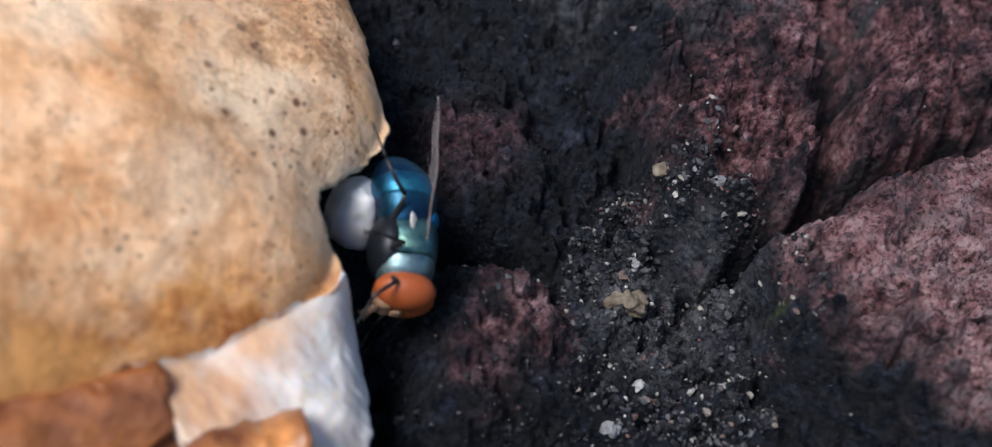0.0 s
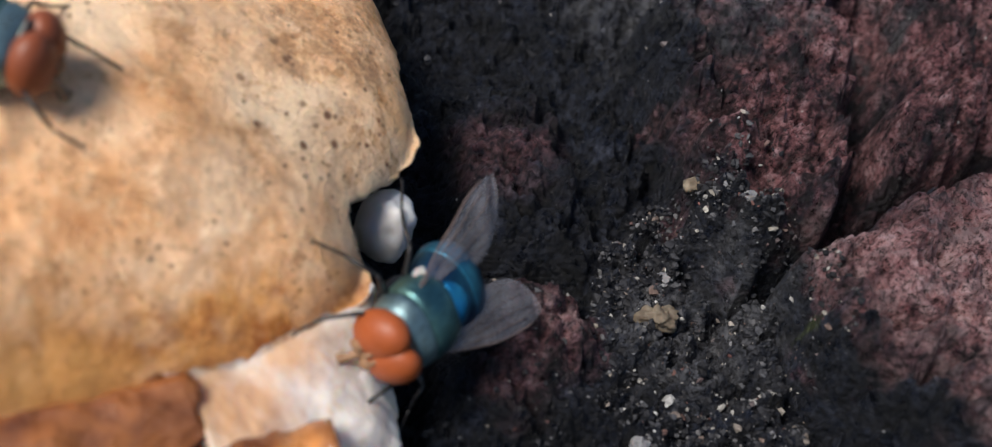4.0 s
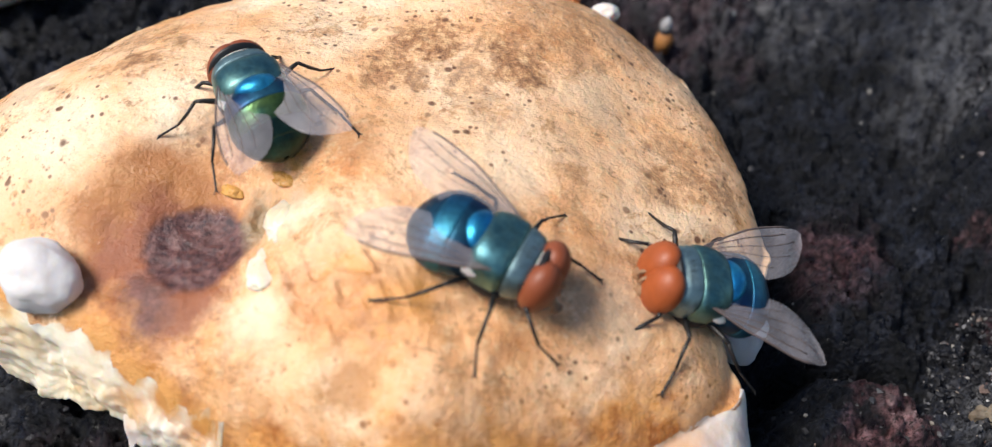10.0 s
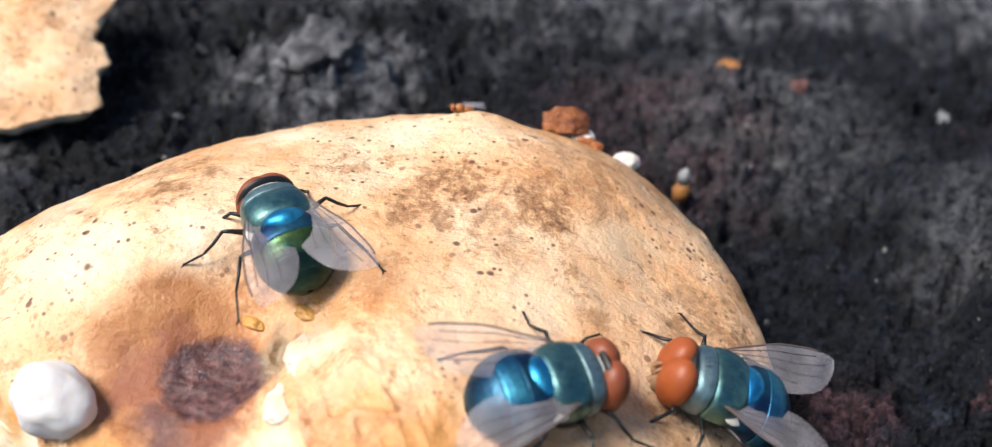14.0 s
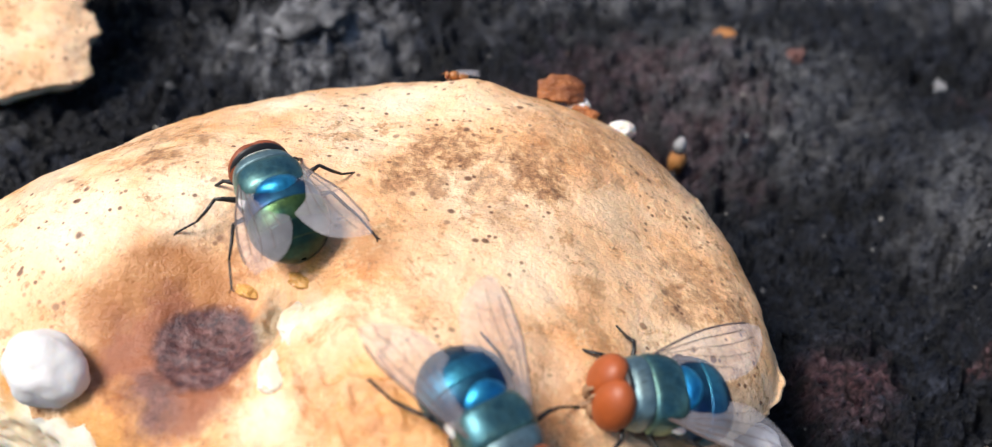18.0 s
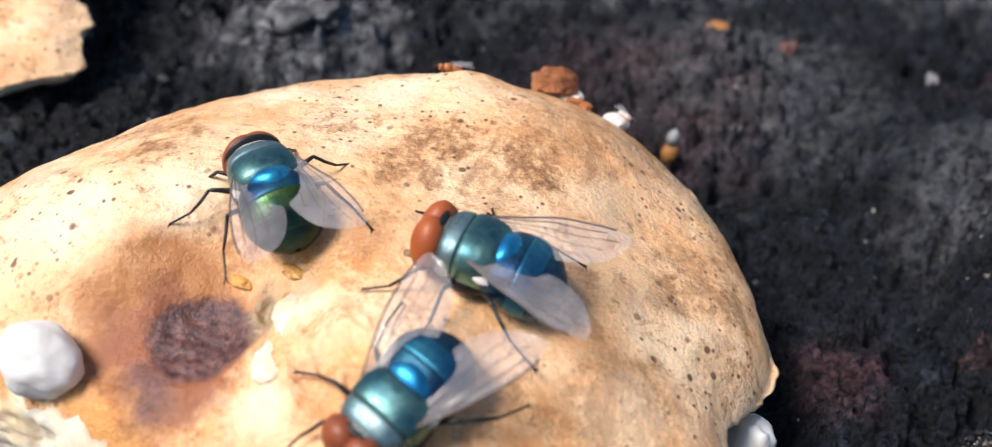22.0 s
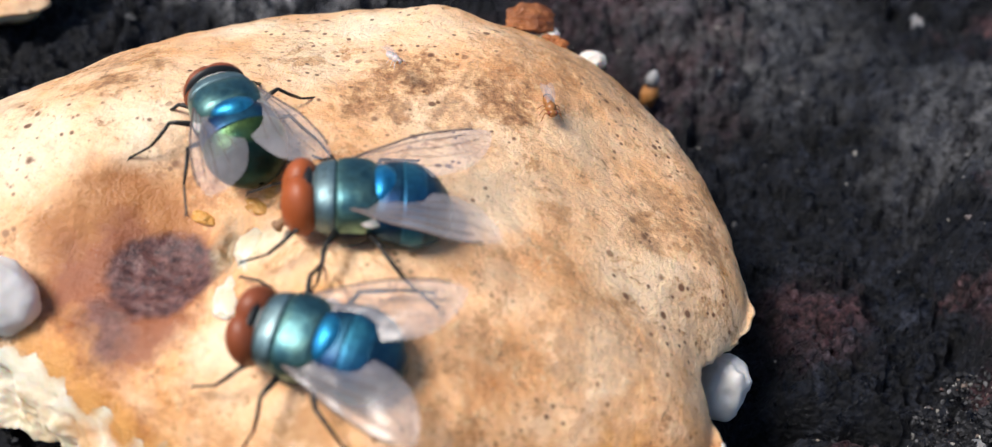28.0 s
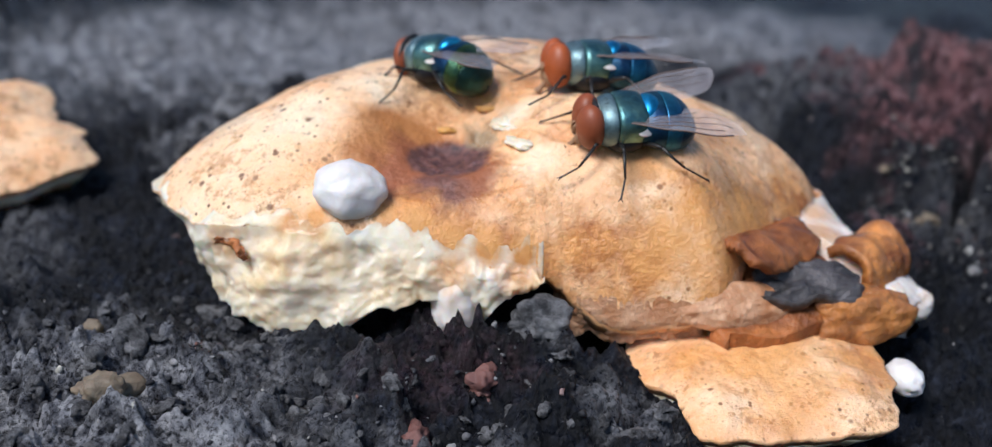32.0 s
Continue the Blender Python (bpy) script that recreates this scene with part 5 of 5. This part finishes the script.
# seconds, place in millimetres, way of the head and up of the body
ROWS_A = [
    (0, -6.15, 9.6, 17.1, -0.526, 0.842, -0.06, -0.034, -0.163, 0.986),
    (32, -6.15, 9.6, 17.1, -0.526, 0.842, -0.06, -0.034, -0.163, 0.986),
]
ROWS_B = [
    (0, 1.60, 4.60, 17.45, 0.984, -0.151, -0.091, 0.081, -0.068, 0.994),
    (2.5, 2.40, 3.60, 17.40, 0.984, -0.151, -0.091, 0.081, -0.068, 0.994),
    (4.5, 7.60, 0.34, 17.35, 0.984, -0.151, -0.091, 0.080, -0.067, 0.995),
    (5, 7.41, 0.48, 17.38, 0.979, -0.185, -0.089, 0.078, -0.066, 0.995),
    (6, 6.00, 1.30, 17.45, 0.980, -0.185, -0.067, 0.056, -0.086, 0.995),
    (7, 7.45, -0.40, 17.20, 0.985, -0.129, -0.112, 0.102, -0.109, 0.989),
    (7.5, 8.95, -1.49, 16.98, 0.992, -0.038, -0.120, 0.108, -0.103, 0.989),
    (8, 8.52, -0.97, 17.02, 0.991, -0.071, -0.111, 0.108, -0.097, 0.989),
    (9, 9.38, -1.42, 16.81, 0.953, -0.267, -0.144, 0.126, -0.117, 0.985),
    (9.5, 10.53, -2.10, 16.47, 0.945, -0.278, -0.172, 0.140, -0.134, 0.981),
    (10, 11.37, -2.74, 16.15, 0.921, -0.335, -0.201, 0.156, -0.153, 0.976),
    (10.5, 10.77, -4.20, 15.85, 0.916, -0.333, -0.225, 0.168, -0.164, 0.972),
    (11, 10.34, -4.06, 16.00, 0.860, -0.459, -0.224, 0.166, -0.161, 0.973),
    (11.5, 9.34, -4.26, 16.12, 0.866, -0.455, -0.207, 0.162, -0.158, 0.974),
    (12, 9.59, -4.71, 15.89, 0.754, -0.615, -0.232, 0.169, -0.167, 0.971),
    (12.5, 10.99, -4.87, 15.59, 0.848, -0.463, -0.258, 0.175, -0.177, 0.969),
    (13, 12.49, -2.47, 15.99, 0.986, 0.052, -0.156, 0.166, -0.170, 0.971),
    (13.5, 13.06, -1.15, 16.15, 0.987, 0.072, -0.142, 0.157, -0.160, 0.975),
    (14, 13.70, -1.03, 16.04, 0.884, 0.462, -0.070, 0.156, -0.155, 0.975),
    (14.5, 13.48, -0.76, 16.13, 0.878, 0.475, -0.065, 0.156, -0.153, 0.976),
    (16.5, 11.25, -1.58, 16.53, 0.877, 0.477, -0.056, 0.138, -0.138, 0.981),
    (17, 11.36, -1.32, 16.59, 0.848, 0.529, -0.044, 0.144, -0.145, 0.979),
    (17.5, 11.39, -2.98, 16.14, 0.984, 0.106, -0.145, 0.166, -0.170, 0.971),
    (18, 10.28, -7.14, 15.22, 0.616, -0.726, -0.308, 0.178, -0.204, 0.963),
    (18.5, 8.86, -8.30, 15.37, 0.106, -0.968, -0.229, 0.125, -0.228, 0.966),
    (19, 6.84, -7.05, 15.29, -0.457, -0.854, -0.251, 0.040, -0.254, 0.966),
    (20, 5.98, -6.75, 15.35, -0.428, -0.847, -0.314, -0.066, -0.317, 0.946),
    (21, 5.38, -6.83, 15.26, -0.466, -0.809, -0.359, -0.096, -0.354, 0.930),
    (22, 5.33, -6.88, 15.20, -0.567, -0.745, -0.351, -0.101, -0.360, 0.927),
    (23, 5.22, -6.85, 15.18, -0.641, -0.687, -0.342, -0.102, -0.364, 0.926),
    (24, 5.44, -6.97, 15.12, -0.631, -0.697, -0.340, -0.106, -0.359, 0.927),
    (25, 5.64, -7.61, 15.06, -0.619, -0.696, -0.364, -0.147, -0.354, 0.923),
    (25.5, 6.02, -8.44, 14.81, -0.512, -0.770, -0.381, -0.162, -0.348, 0.924),
    (27.5, 2.42, -6.68, 14.80, -0.982, 0.139, -0.130, -0.163, -0.333, 0.929),
    (28, 2.41, -6.76, 14.85, -0.971, 0.226, -0.082, -0.157, -0.338, 0.928),
    (29, 2.45, -7.35, 14.65, -0.976, 0.190, -0.095, -0.155, -0.339, 0.928),
    (30, 2.70, -7.55, 14.58, -0.958, 0.285, -0.055, -0.154, -0.341, 0.928),
    (31, 3.60, -7.30, 14.85, -0.950, 0.310, -0.040, -0.152, -0.342, 0.927),
    (32, 3.63, -7.45, 14.81, -0.960, 0.270, -0.055, -0.150, -0.343, 0.927),
]
ROWS_C = [
    (0, 31.31, 1.68, 3.96, -0.022, -0.935, -0.353, 0.985, -0.120, 0.060),
    (0.5, 30.07, -0.36, 3.96, -0.054, -0.959, -0.278, 0.985, -0.120, 0.060),
    (1, 29.86, -0.35, 3.96, -0.072, -0.970, -0.234, 0.985, -0.120, 0.060),
    (1.5, 29.84, -0.75, 3.96, -0.072, -0.970, -0.234, 0.985, -0.120, 0.060),
    (2, 29.83, -0.47, 3.96, -0.073, -0.971, -0.230, 0.985, -0.120, 0.060),
    (2.5, 31.22, 0.77, 3.96, -0.004, -0.919, -0.394, 0.985, -0.120, 0.060),
    (4.5, 30.07, -6.75, 6.50, -0.758, -0.641, 0.122, 0.469, -0.436, 0.768),
    (5, 27.10, -8.45, 7.23, -0.792, -0.600, 0.112, 0.359, -0.347, 0.867),
    (5.5, 25.65, -8.85, 5.92, -0.809, -0.587, 0.016, 0.137, -0.174, 0.975),
    (6, 23.84, -9.18, 6.07, -0.792, -0.600, -0.111, 0.058, -0.184, 0.981),
    (6.5, 22.63, -9.38, 6.11, -0.780, -0.618, -0.095, 0.156, -0.302, 0.940),
    (7, 21.50, -8.25, 7.28, -0.830, -0.552, 0.077, 0.307, -0.400, 0.864),
    (7.5, 22.36, -5.63, 9.25, -0.854, -0.502, 0.139, 0.378, -0.431, 0.820),
    (8, 22.66, -5.58, 8.97, -0.871, -0.456, 0.184, 0.391, -0.431, 0.814),
    (8.5, 22.30, -5.45, 9.78, -0.825, -0.556, 0.101, 0.392, -0.426, 0.815),
    (9, 22.58, -5.88, 9.11, -0.861, -0.487, 0.149, 0.405, -0.384, 0.830),
    (9.5, 23.57, -1.94, 10.78, -0.838, -0.455, 0.301, 0.422, -0.262, 0.868),
    (10, 24.41, 0.94, 11.06, -0.894, -0.228, 0.385, 0.423, -0.184, 0.887),
    (10.5, 25.13, 2.03, 10.99, -0.889, -0.274, 0.366, 0.415, -0.166, 0.895),
    (11, 23.36, 0.80, 12.01, -0.891, -0.299, 0.340, 0.396, -0.146, 0.907),
    (11.5, 22.94, 1.26, 12.22, -0.925, -0.125, 0.359, 0.382, -0.134, 0.914),
    (12, 22.48, 0.34, 12.49, -0.898, -0.293, 0.328, 0.388, -0.152, 0.909),
    (12.5, 26.23, 3.55, 9.79, -0.901, -0.197, 0.388, 0.399, -0.186, 0.898),
    (13, 24.67, 3.14, 11.79, -0.924, -0.144, 0.353, 0.378, -0.185, 0.907),
    (13.5, 24.36, 4.33, 12.27, -0.940, -0.013, 0.341, 0.349, -0.172, 0.921),
    (14, 24.41, 4.38, 12.20, -0.941, -0.036, 0.336, 0.336, -0.166, 0.927),
    (14.5, 23.85, 4.37, 12.58, -0.944, -0.008, 0.329, 0.331, -0.160, 0.930),
    (16.5, 21.80, 1.94, 13.29, -0.937, -0.133, 0.322, 0.339, -0.107, 0.935),
    (17, 21.49, 1.32, 13.34, -0.938, -0.115, 0.327, 0.347, -0.112, 0.931),
    (17.5, 22.70, 0.72, 12.28, -0.908, -0.246, 0.339, 0.349, -0.130, 0.928),
    (18, 20.10, -1.07, 13.22, -0.918, -0.304, 0.253, 0.317, -0.159, 0.935),
    (18.5, 18.90, -1.65, 13.87, -0.918, -0.343, 0.198, 0.278, -0.180, 0.944),
    (19, 17.55, -1.51, 14.51, -0.966, -0.147, 0.214, 0.256, -0.174, 0.951),
    (19.5, 18.43, -0.59, 14.42, -0.958, -0.152, 0.245, 0.251, -0.137, 0.958),
    (20, 16.90, 1.65, 15.45, -0.959, 0.144, 0.246, 0.223, -0.097, 0.970),
    (20.5, 13.94, 1.68, 16.33, -0.937, 0.300, 0.180, 0.171, -0.085, 0.982),
    (21, 11.94, 1.35, 16.75, -0.979, 0.157, 0.132, 0.126, -0.079, 0.989),
    (21.5, 10.90, 3.71, 17.14, -0.960, 0.258, 0.109, 0.095, -0.056, 0.994),
    (22, 8.79, 4.27, 17.44, -0.959, 0.273, 0.070, 0.067, -0.039, 0.997),
    (22.5, 6.79, 3.92, 17.61, -0.974, 0.222, 0.046, 0.045, -0.032, 0.998),
    (23, 6.33, 4.25, 17.64, -0.973, 0.228, 0.038, 0.035, -0.028, 0.999),
    (23.5, 5.91, 3.88, 17.68, -0.997, 0.068, 0.034, 0.027, -0.025, 0.999),
    (24, 4.46, 3.27, 17.63, -0.994, 0.107, 0.015, 0.012, -0.026, 1.000),
    (24.5, 3.84, 2.24, 17.48, -0.997, 0.072, -0.003, -0.007, -0.032, 0.999),
    (25, 3.21, 2.10, 17.33, -0.986, 0.165, -0.023, -0.025, -0.040, 0.999),
    (25.5, 3.11, 1.62, 17.27, -0.985, 0.172, -0.029, -0.034, -0.046, 0.998),
    (27.5, 3.05, 2.76, 17.40, -0.990, 0.136, -0.027, -0.021, -0.032, 0.999),
    (28, 3.30, 2.15, 17.30, -0.988, -0.150, -0.016, -0.010, -0.033, 0.999),
    (29, 1.70, 0.95, 17.00, -0.992, -0.110, -0.012, -0.008, -0.034, 0.999),
    (29.5, 3.30, 1.50, 17.25, -0.985, 0.120, 0.0, -0.006, -0.034, 0.999),
    (30, 5.00, 1.90, 17.40, -0.962, 0.272, 0.006, -0.005, -0.034, 0.999),
    (30.4, 4.91, 1.25, 17.35, -0.975, 0.220, 0.003, -0.004, -0.034, 0.999),
    (32, 5.17, 1.22, 17.33, -0.966, 0.258, 0.009, 0.000, -0.035, 0.999),
]


def body_pose(x, y, z, fx, fy, fz, ux, uy, uz):
    f, u = Vector((fx, fy, fz)).normalized(), Vector((ux, uy, uz))
    s = u.cross(f).normalized()
    u = f.cross(s)
    m = Matrix((f, s, u)).transposed().to_4x4()
    m.translation = Vector((x, y, z)) * MM
    return m


ROWS_FRUIT_FLY = [
    (0, 4.2, 31.6, 15.6, -0.96, -0.25, 0.1, 0, 0, 1),
    (25.5, 4.2, 31.6, 15.6, -0.96, -0.25, 0.1, 0, 0, 1),
    (26.5, 11.0, 26.0, 21.0, 0.6, -0.8, 0.0, 0, 0, 1),
    (27.5, 15.4, 17.0, 17.6, 0.25, -0.95, -0.1, 0, 0, 1),
    (32, 15.4, 17.0, 17.6, 0.25, -0.95, -0.1, 0, 0, 1),
]
ROWS_MIDGE = [
    (0, 10.0, -30.0, 26.0, 0.2, 0.95, 0.0, 0, 0, 1),
    (19.2, 9.0, -26.0, 26.0, 0.1, 0.97, 0.0, 0, 0, 1),
    (19.7, 5.4, 7.9, 19.9, 0.211, 0.977, 0.0, 0, 0, 1),
    (19.8, 6.2, 11.6, 19.5, 0.141, 0.990, 0.0, 0, 0, 1),
    (20, 6.4, 14.9, 19.0, 0.247, 0.969, 0.0, 0, 0, 1),
    (20.2, 7.6, 17.1, 19.0, 0.253, 0.967, 0.0, 0, 0, 1),
    (20.5, 8.1, 21.4, 19.2, 0.136, 0.991, 0.0, 0, 0, 1),
    (21, 10.2, 36.0, 14.2, 0.567, 0.824, 0.0, 0, 0, 1),
    (21.5, 17.8, 35.5, 12.1, 0.982, -0.187, 0.0, 0, 0, 1),
    (22, 20.2, 34.1, 11.5, 0.597, -0.802, 0.0, 0, 0, 1),
    (22.5, 24.8, 26.1, 12.4, -0.394, -0.919, 0.0, 0, 0, 1),
    (23, 13.6, 18.7, 20.6, -0.945, -0.328, 0.0, 0, 0, 1),
    (23.5, 5.8, 19.5, 23.1, -0.928, 0.373, 0.0, 0, 0, 1),
    (24, -0.1, 24.2, 20.2, -0.842, 0.540, 0.0, 0, 0, 1),
    (24.3, -2.3, 24.7, 19.8, -0.986, -0.164, 0.0, 0, 0, 1),
    (25, -3.7, 23.6, 22.9, -0.204, -0.979, 0.0, 0, 0, 1),
    (27.5, 2.3, 18.9, 20.9, 0.747, -0.664, 0.0, 0, 0, 1),
    (28.5, 4.4, 16.4, 19.5, 0.637, -0.771, 0.0, 0, 0, 1),
    (29, 4.2, 16.6, 20.0, 0.949, 0.314, 0.0, 0, 0, 1),
    (32, 12.0, 60.0, 30.0, 0.177, 0.984, 0.0, 0, 0, 1),
]


def motions():
    for thing, rows in ((FRUIT_FLY, ROWS_FRUIT_FLY), (MIDGE, ROWS_MIDGE)):
        walk(thing, [(t, body_pose(*row)) for t, *row in rows])
    for thing, rows in ((FLY_A, ROWS_A), (FLY_B, ROWS_B), (FLY_C, ROWS_C)):
        walk(thing, [(t, body_pose(*row)) for t, *row in rows])
        # the legs stride while the body travels, three and three
        times = np.arange(0, 32.01, 0.4)
        known = np.array([row[:7] for row in rows])
        at = np.stack([np.interp(times, known[:, 0], known[:, k]) for k in (1, 2, 3)], -1)
        way = np.stack([np.interp(times, known[:, 0], known[:, k]) for k in (4, 5, 6)], -1)
        pace = np.abs(np.gradient(at, axis=0)).sum(1) + 3.0 * np.abs(np.gradient(way, axis=0)).sum(1)
        for parent, lg, hip, k in LEGS:
            if parent == thing and len(rows) > 2:
                hip = hip * MM
                keys = []
                for t, v in zip(times, pace):
                    swing = 13 * min(1.0, v / 1.2) * math.sin(t * 9.7 + math.pi * ((k * 2 + k // 3) % 2))
                    keys.append((float(t), Matrix.Translation(hip) @ pose(0, 0, 0, 0, 0, swing) @ Matrix.Translation(-hip)))
                walk(lg, keys)


motions()
